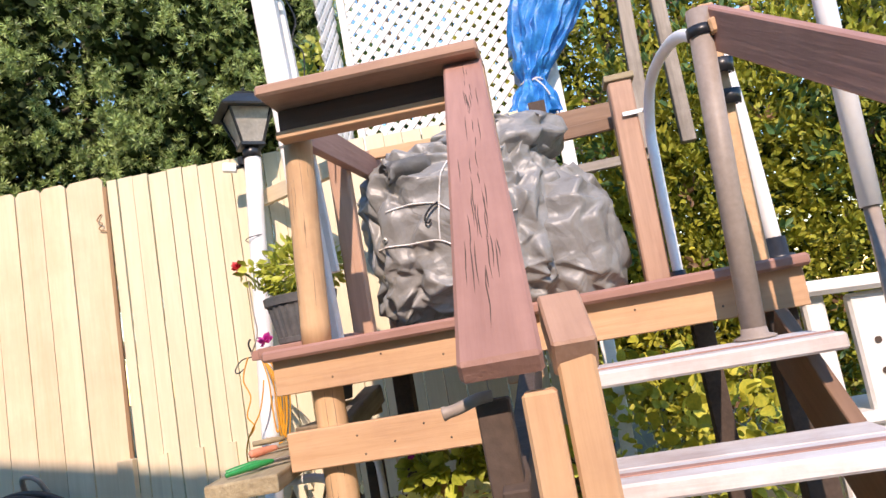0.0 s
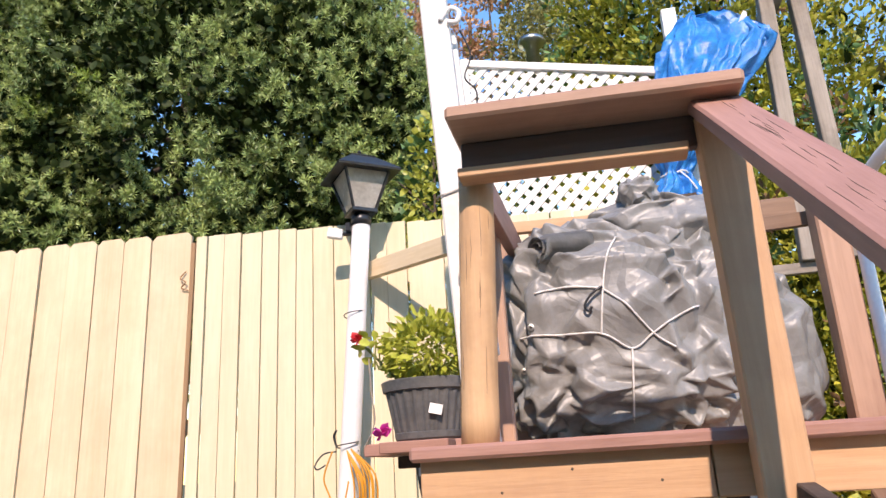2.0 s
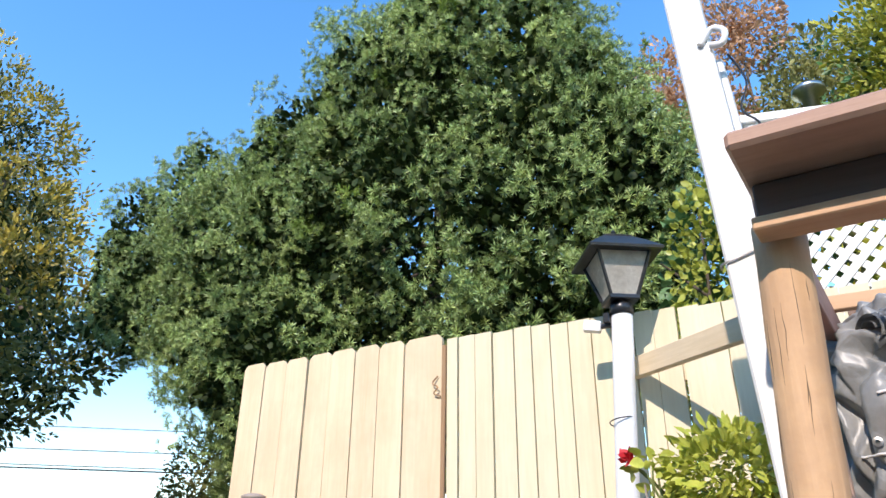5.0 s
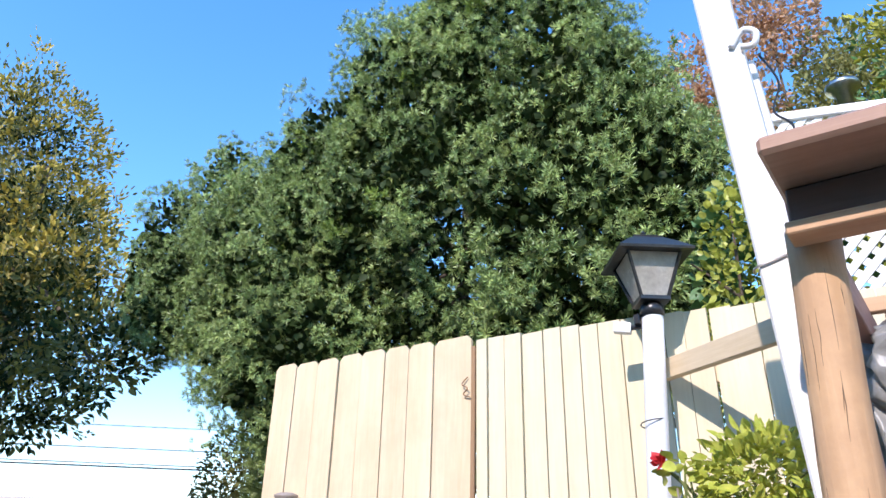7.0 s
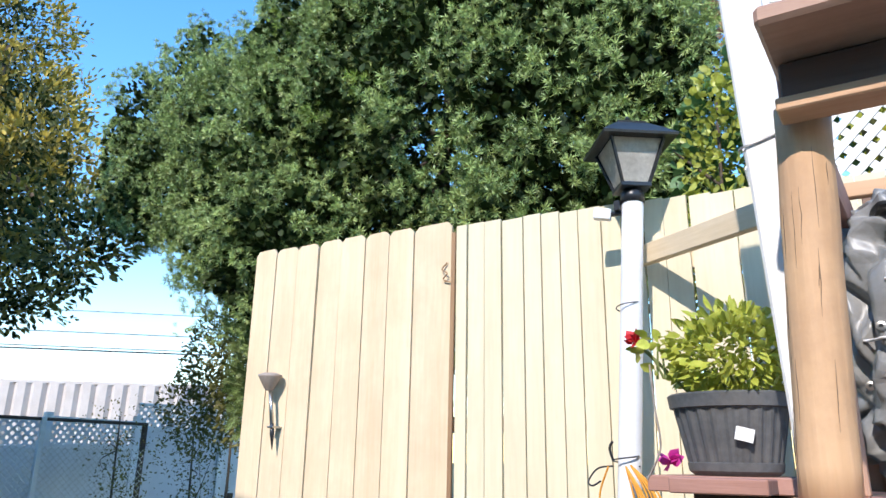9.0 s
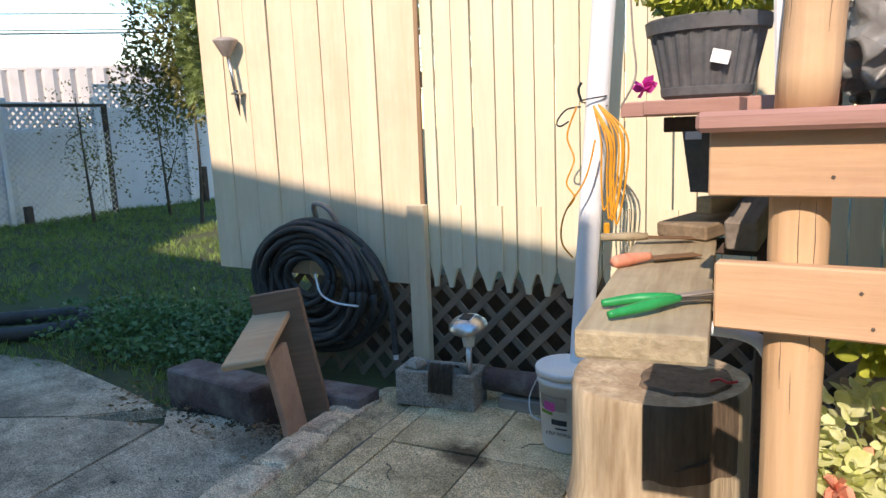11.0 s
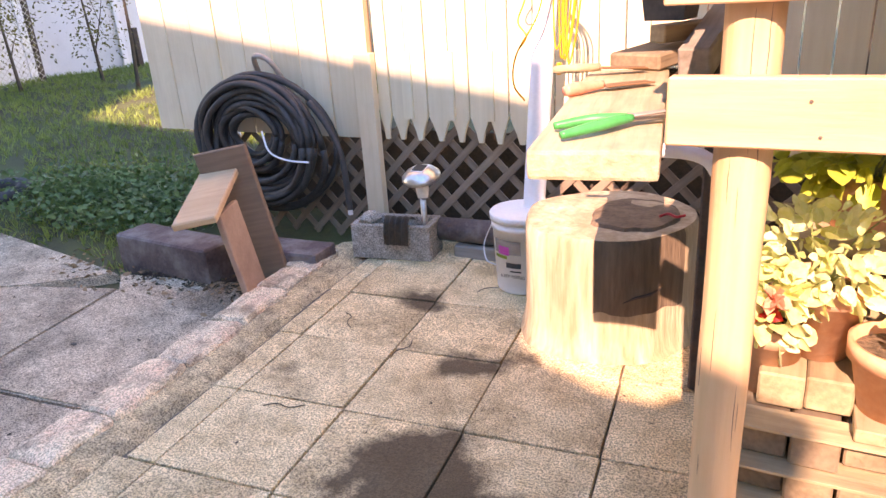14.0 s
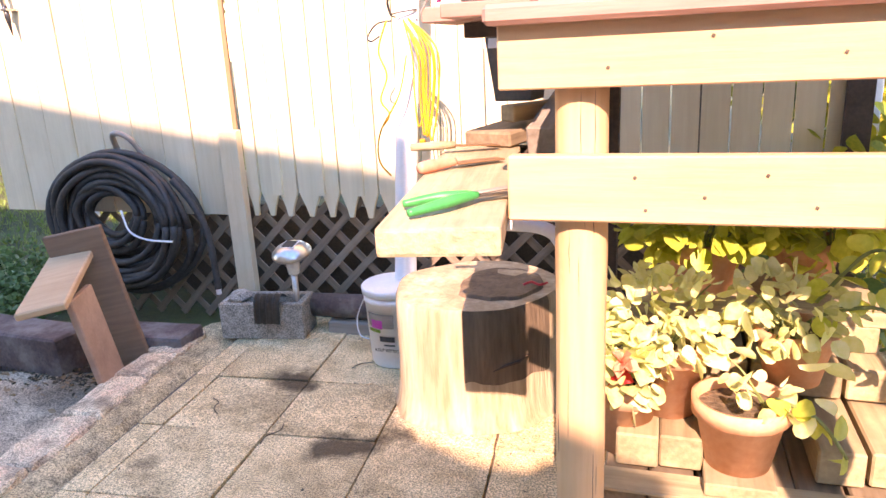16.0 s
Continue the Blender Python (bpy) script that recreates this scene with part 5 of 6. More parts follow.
def lantern():
    m = Matrix.Translation((-1.69, 4.36, 2.775)) @ Euler((0, 0, radians(38))).to_matrix().to_4x4()
    lo, hi, zt = 0.064, 0.126, 0.215
    frame_ob = part("lantern", box_bm(2 * lo + .02, 2 * lo + .02, .022, .003), M_BLACK, post, "black lantern with dusty panes", m)
    for k in range(4):
        c, s = math.cos(k * math.pi / 2 + math.pi / 4) * 2 ** .5, math.sin(k * math.pi / 2 + math.pi / 4) * 2 ** .5
        part("bar", tube_bm([m @ Vector((c * lo, s * lo, .005)), m @ Vector((c * hi, s * hi, zt))], 0.0095, 6), M_BLACK, frame_ob)
        c2, s2 = math.cos((k + 1) * math.pi / 2 + math.pi / 4) * 2 ** .5, math.sin((k + 1) * math.pi / 2 + math.pi / 4) * 2 ** .5
        bm = bmesh.new()
        q = .96
        bm.faces.new([bm.verts.new(m @ Vector(p)) for p in ((c * lo * q, s * lo * q, .01), (c2 * lo * q, s2 * lo * q, .01), (c2 * hi * q, s2 * hi * q, zt), (c * hi * q, s * hi * q, zt))])
        bmesh.ops.solidify(bm, geom=bm.faces[:], thickness=0.004)
        part("pane", bm, M_FROST, frame_ob)
    bm = bmesh.new()
    rings = []
    for r, z in ((hi + .002, zt), (.178, zt - .004), (.181, zt + .008), (.122, zt + .062), (.07, zt + .105), (.072, zt + .112), (.03, zt + .135), (.0001, zt + .137)):
        rings.append([bm.verts.new((math.cos(k * math.pi / 2 + math.pi / 4) * r * 2 ** .5, math.sin(k * math.pi / 2 + math.pi / 4) * r * 2 ** .5, z)) for k in range(4)])
    for a, b in zip(rings, rings[1:]):
        for k in range(4):
            bm.faces.new((a[k], a[(k + 1) % 4], b[(k + 1) % 4], b[k]))
    part("roof", bm, M_BLACK, frame_ob, "", m)
    part("finial", lathe_bm([(0, 0), (.012, 0), (.009, .01), (.014, .02), (.004, .034), (0, .036)], 10), M_BLACK, frame_ob, "", m @ Matrix.Translation((0, 0, zt + .135)))


lantern()
part("wire_tie", tube_bm([Vector((-1.727 + .053 * math.cos(a * .5), 4.312 + .053 * math.sin(a * .5), 2.16 + .004 * a)) for a in range(14)], .003, 5), M_BLACK, post, "black wire tie")
flood = thing("flood_sensor", (-1.79, 4.34, 2.67), "small white flood sensor on the lamp post", "sensor")
part("head", box_bm(.085, .05, .055, .01, 2), M_PVC, flood, "", pose(-1.835, 4.34, 2.665, 0, 10, 15))
part("neck", tube_bm([(-1.80, 4.345, 2.66), (-1.735, 4.35, 2.66)], .013, 8), M_BLACK, flood)
part("joint", box_bm(.03, .03, .05, .004), M_BLACK, flood, "", pose(-1.755, 4.33, 2.69))

brace = thing("timber_brace", (-1.25, 3.9, 2.35), "pale sawn timber brace from the lamp post to the deck", "brace")
board("timber", brace, M_FENCE_TAN, (-1.708, 4.50, 2.475), (-0.90, 3.845, 2.405), 0.04, 0.098, (0, 0, 1), 0.004)

cord = thing("extension_cord", (-1.7, 4.16, 1.5), "orange extension cord hung in loops on the lamp post", "cord")
rnd = random.Random(9)
for k in range(5):
    x0 = -1.655 + .012 * k + rnd.uniform(-.01, .01)
    w, h = .022 + .01 * rnd.random(), .42 + .1 * rnd.random()
    part("loop", tube_bm(curve_pts([(-1.72, 4.15, 1.50), (x0 - w, 4.13, 1.35), (x0 - w, 4.13, 1.2), (x0 - .4 * w, 4.12, 1.50 - h), (x0 + w, 4.13, 1.2), (x0 + w, 4.13, 1.38), (-1.70, 4.15, 1.505)], 8), .0042, 6), M_ORANGE, cord, smooth=True)
part("loop", tube_bm(curve_pts([(-1.79, 4.14, 1.50), (-1.83, 4.13, 1.38), (-1.80, 4.13, 1.28), (-1.835, 4.13, 1.18), (-1.80, 4.13, 1.12), (-1.83, 4.12, 1.07)], 8), .0042, 6), M_ORANGE, cord, smooth=True)
part("loop", tube_bm(curve_pts([(-1.70, 4.11, 1.36), (-1.74, 4.10, 1.2), (-1.83, 4.09, 1.05), (-1.845, 4.09, .93), (-1.80, 4.10, .86)], 8), .0042, 6), M_ORANGE, cord, smooth=True)
part("plug", box_bm(.025, .02, .05, .006), M_ORANGE, cord, "", pose(-1.655, 4.12, .99))
part("binding", tube_bm([Vector((-1.757 + .056 * math.cos(a * .45), 4.262 + .056 * math.sin(a * .45), 1.50 + .003 * a)) for a in range(15)], .0035, 5), M_BLACK, cord, "dark wire binding")
part("hook", tube_bm(curve_pts([(-1.80, 4.22, 1.5), (-1.86, 4.2, 1.49), (-1.90, 4.19, 1.44), (-1.88, 4.18, 1.42), (-1.845, 4.19, 1.44)], 5), .004, 5), M_BLACK, cord, "bent wire hook")
part("hook", tube_bm(curve_pts([(-1.79, 4.2, 1.52), (-1.80, 4.19, 1.57), (-1.785, 4.19, 1.60)], 5), .006, 5), M_BLACK, cord, "bent wire hook")

bucket = thing("plastic_bucket", (-1.82, 4.11, 0), "white plastic pail with a lid and printed label", "bucket")
part("body", lathe_bm([(0, .0), (.125, .0), (.129, .008), (.143, .30), (.148, .30), (.148, .325), (.145, .325), (.146, .345), (0, .345)], 36), M_PVC, bucket, "", pose(-1.82, 4.11, 0.002), True)
part("lid", lathe_bm([(.144, .338), (.154, .338), (.156, .362), (.15, .37), (.143, .362), (0, .36)], 36), M_PAPER, bucket, "cream plastic lid", pose(-1.82, 4.11, 0.002), True)
part("handle", tube_bm(curve_pts([(-1.965, 4.08, .30), (-1.985, 4.03, .22), (-1.955, 3.98, .16), (-1.90, 3.96, .15)], 6), .003, 5), M_STEEL, bucket, "thin wire bail")


def wrap(name, a0, a1, z0, z1, material, parent, centre=(-1.82, 4.11), r0=.1305, r1=.1445, h=.30):
    bm = bmesh.new()
    n = 8
    cols = []
    for k in range(n + 1):
        a = radians(a0 + (a1 - a0) * k / n)
        col = []
        for z in (z0, z1):
            r = r0 + (r1 - r0) * z / h + .0015
            col.append(bm.verts.new((centre[0] + r * math.cos(a), centre[1] + r * math.sin(a), z)))
        cols.append(col)
    for a, b in zip(cols, cols[1:]):
        bm.faces.new((a[0], b[0], b[1], a[1]))
    return part(name, bm, material, parent)


wrap("print", 227, 284, .20, .265, M_WEATHER, bucket)
wrap("print", 237, 262, .195, .235, M_PINK, bucket)
wrap("print", 227, 257, .175, .19, M_YEW_TIP, bucket)
wrap("print", 254, 284, .135, .16, M_INK, bucket)
wrap("print", 262, 284, .115, .122, M_INK, bucket)
txt = bpy.data.curves.new("lettering", "FONT")
txt.body, txt.size, txt.extrude, txt.align_x = "KEEP REFRIG", .021, .0004, "CENTER"
txt_ob = put(new("lettering", txt), bucket, pose(-1.825, 3.9715, .088, 90, 0, -2))
txt.materials.append(M_INK)

block = thing("concrete_block", (-2.6, 4.25, 0), "grey hollow concrete block against the fence post", "block")
mb = pose(-2.605, 4.275, 0.002, 0, 0, 9)
for sx, sy, x, y in ((.44, .032, 0, -.084), (.44, .032, 0, .084), (.034, .136, -.203, 0), (.034, .136, 0, 0), (.034, .136, .203, 0)):
    part("web", box_bm(sx, sy, .19, .005), M_BLOCK, block, "", mb @ Matrix.Translation((x, y, .095)))
part("fill", box_bm(.17, .13, .12, .004), M_POTSOIL, block, "soil in the core", mb @ Matrix.Translation((-.1, 0, .065)))
rubble = solo("rubble", lathe_bm([(0, 0), (.05, 0), (.058, .02), (.04, .045), (.015, .055), (0, .056)], 9, wobble=.15), M_BLOCK, pose(-2.72, 4.22, .192, 4, 0, 20), "small lump of broken mortar", "stone")

bm = bmesh.new()
rows = []
for y, z in [(v.x, v.y) for v in curve_pts([(.035, .20, 0), (-.03, .238, 0), (-.075, .205, 0), (-.092, .10, 0)], 5)]:
    rows.append([bm.verts.new((-.068 + .0085 * k, y - (.005 if k % 4 < 2 else 0), z + (.005 if k % 4 < 2 else 0))) for k in range(17)])
for ra, rb in zip(rows, rows[1:]):
    for k in range(16):
        bm.faces.new((ra[k], ra[k + 1], rb[k + 1], rb[k]))
bmesh.ops.solidify(bm, geom=bm.faces[:], thickness=.006)
elbow = solo("downspout_elbow", bm, M_ELBOW, pose(-2.545, 4.235, 0.0, 0, 0, 8), "dark brown ribbed downspout elbow on the block", "downspout")


def solar_light(th, at, m_extra=Matrix()):
    m = Matrix.Translation(at) @ m_extra
    part("cap", lathe_bm([(0, .052), (.04, .05), (.075, .035), (.098, .012), (.10, 0), (.094, -.008), (.05, -.02), (.03, -.045), (0, -.045)], 30), M_STEEL, th, "brushed steel dome", m, True)
    part("solar_cell", box_bm(.062, .062, .006, .001), M_BLACK, th, "dark square solar cell", m @ Matrix.Translation((0, 0, .053)))
    part("frame", box_bm(.072, .072, .004, .001), M_PVC, th, "", m @ Matrix.Translation((0, 0, .051)))


sl = thing("solar_light", (-2.42, 4.28, .1), "round steel solar path light standing in the block", "solar light")
solar_light(sl, (-2.43, 4.275, .435), Euler((radians(14), 0, 0)).to_matrix().to_4x4())
part("lens", lathe_bm([(.028, -.08), (.034, -.04), (.034, 0), (0, 0)], 16), M_FROST, sl, "clear lens", pose(-2.43, 4.275, .41), True)
part("stem", tube_bm([(-2.43, 4.275, .02), (-2.43, 4.275, .35)], .016, 12), M_STEEL, sl, smooth=True)

sw = thing("solar_light", (-4.2, 4.52, 1.56), "old solar stake light hung on the fence", "solar light")
part("lens", lathe_bm([(.022, 0), (.03, .01), (.075, .09), (.078, .1), (.04, .115), (0, .118)], 20), M_GREYPIPE, sw, "smoky bronze bell lens", pose(-4.21, 4.475, 1.93, 3, 3, 0), True)
part("stem", tube_bm([(-4.20, 4.48, 1.93), (-4.17, 4.49, 1.70)], .013, 10), M_STEEL, sw, smooth=True)
part("stake", tube_bm([(-4.17, 4.49, 1.72), (-4.165, 4.49, 1.66), (-4.158, 4.495, 1.56)], [.012, .015, .002], 8), M_BLACK, sw, smooth=True)
part("bracket", box_bm(.05, .09, .012, .002), M_STEEL, sw, "", pose(-4.17, 4.515, 1.70))

coil = thing("garden_hose", (-3.53, 4.45, .1), "thick black hose coiled and hung on the fence", "hose")
rnd = random.Random(5)
for k in range(19):
    rx, rz = .14 + .33 * ((k * 7) % 19) / 18, .12 + .28 * ((k * 7) % 19) / 18
    yo = 4.50 - .012 - .13 * rnd.random()
    cx, cz = -3.58 - .04 * (1 - (rx - .14) / .33) + rnd.uniform(-.025, .025), .52 + .05 * (1 - (rx - .14) / .33) + rnd.uniform(-.015, .015)
    tilt = rnd.uniform(-.05, .05)
    pts = [(cx + rx * math.cos(a) * (1 + .02 * math.sin(3 * a + k)), yo + .02 * math.sin(2 * a + k) + tilt * .4 * math.cos(a), cz + rz * math.sin(a)) for a in [q * math.tau / 40 for q in range(41)]]
    part("loop", tube_bm(pts, .0195, 9), M_HOSE, coil, smooth=True)
part("tail", tube_bm(curve_pts([(-3.16, 4.38, .78), (-3.05, 4.37, .66), (-2.97, 4.36, .50), (-2.94, 4.34, .30), (-2.93, 4.33, .20)], 7), .018, 9), M_HOSE, coil, smooth=True)
part("fitting", lathe_bm([(0, 0), (.014, 0), (.014, .03), (0, .03)], 10), M_PVC, coil, "white end fitting", pose(-2.93, 4.33, .172))
part("wire", tube_bm(curve_pts([(-3.48, 4.33, .62), (-3.43, 4.31, .51), (-3.32, 4.31, .465), (-3.16, 4.31, .46)], 6), .006, 6), M_PAPER, coil, "pale stiff wire")
part("hanger", tube_bm(curve_pts([(-3.60, 4.53, .88), (-3.57, 4.46, 1.0), (-3.51, 4.44, 1.02), (-3.45, 4.46, .98), (-3.43, 4.53, .86)], 6), .016, 8), M_GREYPIPE, coil, "grey hanger hoop", smooth=True)

bench = thing("wooden_step", (-3.1, 3.65, -0.03), "brown painted wooden step stool standing on end", "stool")
RZ = Euler((0, 0, radians(20))).to_matrix().to_4x4()
ms = Matrix.Translation((-3.02, 3.70, -0.03)) @ Euler((0, radians(-10), 0)).to_matrix().to_4x4() @ RZ @ Matrix.Translation((-.06, 0, 0))
part("back_board", box_bm(.27, .032, .72, .005), M_STOOL, bench, "", ms @ pose(-.02, .13, .36, 6, 0, 0))
part("seat", box_bm(.205, .50, .034, .006), M_DECK, bench, "lighter brown seat board", ms @ pose(-.04, -.12, .535, 17, 0, 6))
part("side_board", box_bm(.03, .23, .47, .005), M_CAP, bench, "", ms @ pose(.035, -.11, .235, 6, 0, 2))
part("foot_board", box_bm(.14, .42, .03, .005), M_STOOL, bench, "", pose(-2.96, 3.60, -.008, 0, 0, 14))

# ---- stump, plank and tools ----
stump = thing("tree_stump", (-1.33, 3.87, 0), "pale sawn tree stump with a rough cut top", "stump")
bm = bmesh.new()
rings = []
for z, s in ((0, 1.07), (.03, 1.03), (.10, .995), (.22, .985), (.36, .99), (.455, .985), (.475, .96)):
    ring = []
    for k in range(64):
        a = k * math.tau / 64
        r = .325 * s * (1 + .035 * math.sin(2 * a + .5) + .02 * math.sin(5 * a) + .03 * noise.noise(Vector((math.cos(a) * 3, math.sin(a) * 3, z * .8))))
        ring.append(bm.verts.new((r * math.cos(a), r * math.sin(a), z)))
    rings.append(ring)
for a, b in zip(rings, rings[1:]):
    for k in range(64):
        bm.faces.new((a[k], a[(k + 1) % 64], b[(k + 1) % 64], b[k]))
part("trunk", bm, M_STUMP, stump, "", pose(-1.37, 3.855, 0), True)
# right side darkened by colour: weathered wood plus the deep shadow on it
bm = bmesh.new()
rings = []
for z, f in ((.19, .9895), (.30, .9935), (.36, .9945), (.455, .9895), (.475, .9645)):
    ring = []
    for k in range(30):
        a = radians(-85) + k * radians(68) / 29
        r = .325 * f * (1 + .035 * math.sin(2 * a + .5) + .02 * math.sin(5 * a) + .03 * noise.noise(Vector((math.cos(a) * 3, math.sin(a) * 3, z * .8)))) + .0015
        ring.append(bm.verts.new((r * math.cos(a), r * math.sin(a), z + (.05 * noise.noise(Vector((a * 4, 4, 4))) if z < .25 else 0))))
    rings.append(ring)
for a, b in zip(rings, rings[1:]):
    for k in range(29):
        bm.faces.new((a[k], a[k + 1], b[k + 1], b[k]))
part("bark", bm, M_STUMP_DARK, stump, "dark weathered side with its deep shadow painted in", pose(-1.37, 3.855, 0), True)
bm = bmesh.new()
mid = bm.verts.new((0, 0, .478))
last = [mid]
for j in range(1, 9):
    ring = []
    for k in range(64):
        a = k * math.tau / 64
        r = .325 * .96 * (1 + .035 * math.sin(2 * a + .5) + .02 * math.sin(5 * a) + .03 * noise.noise(Vector((math.cos(a) * 3, math.sin(a) * 3, .4)))) * j / 8
        ring.append(bm.verts.new((r * math.cos(a), r * math.sin(a), .475 + (.008 * noise.noise(Vector((math.cos(a) * r * 12, math.sin(a) * r * 12, 1))) if j < 8 else 0) + (.012 if a < 1.6 and j < 7 else 0))))
    for k in range(64):
        bm.faces.new([last[k], last[(k + 1) % 64], ring[(k + 1) % 64], ring[k]] if len(last) > 1 else [mid, ring[k], ring[(k + 1) % 64]])
    last = ring
part("cut_face", bm, M_CUT, stump, "rough sawn top with growth rings", pose(-1.37, 3.855, 0), True)
# raised layer on top: broken wood and its shadow share one dark colour
bm = bmesh.new()
low, top_ring = [], []
for k in range(36):
    a = k * math.tau / 36
    r = .165 * (1 + .22 * noise.noise(Vector((math.cos(a) * 2, math.sin(a) * 2, 5))))
    x, y = .105 + r * math.cos(a), -.01 + r * math.sin(a) * 1.15
    low.append(bm.verts.new((x, y, .470))); top_ring.append(bm.verts.new((.105 + (x - .105) * .95, y * .95, .489 + .006 * noise.noise(Vector((x * 20, y * 20, 0))))))
bm.faces.new(top_ring)
for k in range(36):
    bm.faces.new((low[k], low[(k + 1) % 36], top_ring[(k + 1) % 36], top_ring[k]))
part("broken_layer", bm, M_STUMP_DARK, stump, "dark brown broken layer of the top, shadow painted in", pose(-1.37, 3.855, 0))
part("split", tube_bm([(-1.37 + .326 * math.cos(radians(a)), 3.855 + .326 * math.sin(radians(a)), z) for a, z in ((-66, .245), (-58, .262), (-49, .268), (-40, .285))], [.001, .006, .007, .001], 6), M_DARK, stump, "dark split in the side")
twig = solo("dry_flower", tube_bm(curve_pts([(0, 0, 0), (.03, .01, .01), (.06, 0, .004), (.09, .015, .008)], 4), .005, 5), M_RED, pose(-1.17, 3.80, .499), "small dry red flower on the stump", "flower")

frame_th = thing("steel_frame", (-0.95, 2.75, 0), "bent white tubular steel chair frame under the plank", "frame")
for y in (2.74, 3.25):
    part("leg", tube_bm(curve_pts([(-1.20, y, 1.006), (-1.0, y, 1.006), (-.915, y, 1.0), (-.876, y, .97), (-.862, y, .90), (-.862, y, .5), (-.862, y, .0)], 7), .015, 10), M_PVC, frame_th, smooth=True)

plank = solo("plank", box_bm(1.0, .225, .056, .008, 2), M_PLANK, Matrix(), "thick weathered plank with a mossy sawn end", "plank")
pm = along((-1.045, 2.43, 1.050), (-1.205, 3.40, 1.055))
plank.matrix_basis = pm
for v in plank.data.vertices:
    v.co += Vector((.012, 0, .006)) * noise.noise(v.co * 9)


def on_plank(a, b, z=.0385):
    return pm @ Vector((a, b, z - .0095))


shears = thing("garden_shears", on_plank(-.35, 0), "garden shears with bright green grips", "shears")
part("grip", tube_bm(curve_pts([on_plank(-.365, .085, .05), on_plank(-.345, .03, .056), on_plank(-.335, -.01, .058), on_plank(-.31, -.045, .056)], 6), [.007 + .004 * math.sin(k * math.pi / 18) for k in range(19)], 10), M_GREEN, shears, smooth=True)
part("grip", tube_bm(curve_pts([on_plank(-.445, .06, .05), on_plank(-.405, .01, .056), on_plank(-.355, -.03, .058), on_plank(-.32, -.055, .056)], 6), [.007 + .004 * math.sin(k * math.pi / 18) for k in range(19)], 10), M_GREEN, shears, smooth=True)
board("blade", shears, M_STEEL, on_plank(-.325, -.04, .052), on_plank(-.27, -.125, .05), .016, .006)
board("blade", shears, M_WEATHER, on_plank(-.315, -.045, .058), on_plank(-.25, -.115, .056), .02, .005)
trowel = thing("hand_trowel", on_plank(.1, .05), "old trowel with a red and cream handle", "trowel")
part("handle", tube_bm(curve_pts([on_plank(.02, .12, .052), on_plank(.06, .08, .055), on_plank(.10, .04, .055)], 5), [.012, .015, .016, .016, .016, .015, .014, .013, .012, .011, .01], 10), M_SALMON, trowel, smooth=True)
board("blade", trowel, M_RUST, on_plank(.10, .04, .05), on_plank(.19, -.07, .046), .045, .004)
knife = thing("wood_handled_tool", on_plank(.3, .1), "rusty scraper with a pale wooden handle", "tool")
part("handle", tube_bm([on_plank(.34, .20, .06), on_plank(.35, .12, .062), on_plank(.36, .07, .062)], [.011, .013, .01], 8), M_PLANK, knife, smooth=True)
board("blade", knife, M_RUST, on_plank(.36, .08, .06), on_plank(.42, -.05, .05), .04, .004)

pile = thing("timber_pile", (-1.1, 3.55, 0), "stack of dark weathered timber offcuts", "timber")
board("offcut", pile, M_LUMBER_OLD, (-1.19, 3.38, 1.105), (-1.03, 3.78, 1.13), .17, .045, (0, 0, 1), .006)
board("offcut", pile, M_WEATHER, (-1.02, 3.36, 1.10), (-0.98, 3.75, 1.2), .09, .09, (0, 0, 1), .006)
board("offcut", pile, M_LUMBER, (-1.14, 3.45, 1.175), (-.97, 3.72, 1.175), .06, .05, (0, 0, 1), .004)
board("offcut", pile, M_DARK, (-.955, 3.5, 0), (-.955, 3.5, 1.1), .07, .07, (0, -1, 0), .006)
board("offcut", pile, M_DARK, (-1.2, 3.52, 1.045), (-.93, 3.5, 1.045), .08, .04, (0, 0, 1), .006)
bpot = thing("black_pot", (-1.12, 3.58, 1.2), "square black plastic nursery pot with a label", "pot")
bm = lathe_bm([(0, 0), (.085, 0), (.118, .215), (.128, .215), (.128, .235), (.11, .235), (.105, .12), (0, .12)], 4)
part("body", bm, M_BLACKPOT, bpot, "", pose(-1.13, 3.60, 1.205, 0, 0, 35))
part("label", box_bm(.05, .002, .03, 0), M_PAPER, bpot, "", pose(-1.185, 3.513, 1.385, -8, 0, -10))

# ---- planter on the deck edge ----
shelf = thing("planter_shelf", (-1.12, 3.3, 1.44), "weathered brown shelf boards off the deck edge", "shelf")
board("shelf_board", shelf, M_DECK_RED, (-1.30, 3.22, 1.463), (-.85, 3.22, 1.463), .14, .04)
board("shelf_board", shelf, M_DECK_RED, (-1.30, 3.38, 1.463), (-.85, 3.38, 1.463), .16, .04)
board("shelf_board", shelf, M_DECK_RED, (-1.20, 3.06, 1.463), (-.98, 3.06, 1.463), .12, .035)
board("bearer", shelf, M_DARK, (-1.2, 3.25, 1.42), (-.9, 3.25, 1.42), .09, .04)


def petals(th, c, r, material, n=16, name="flower"):
    d = RNG.normal(size=(n, 3)); d[:, 1] -= .6; d[:, 2] += .4
    return part(name, scatter(name, BROAD_V, LEAF_F, np.tile(np.array(c), (n, 1)), turns_to(d), r * (.7 + .5 * RNG.rand(n)), material), material, th)


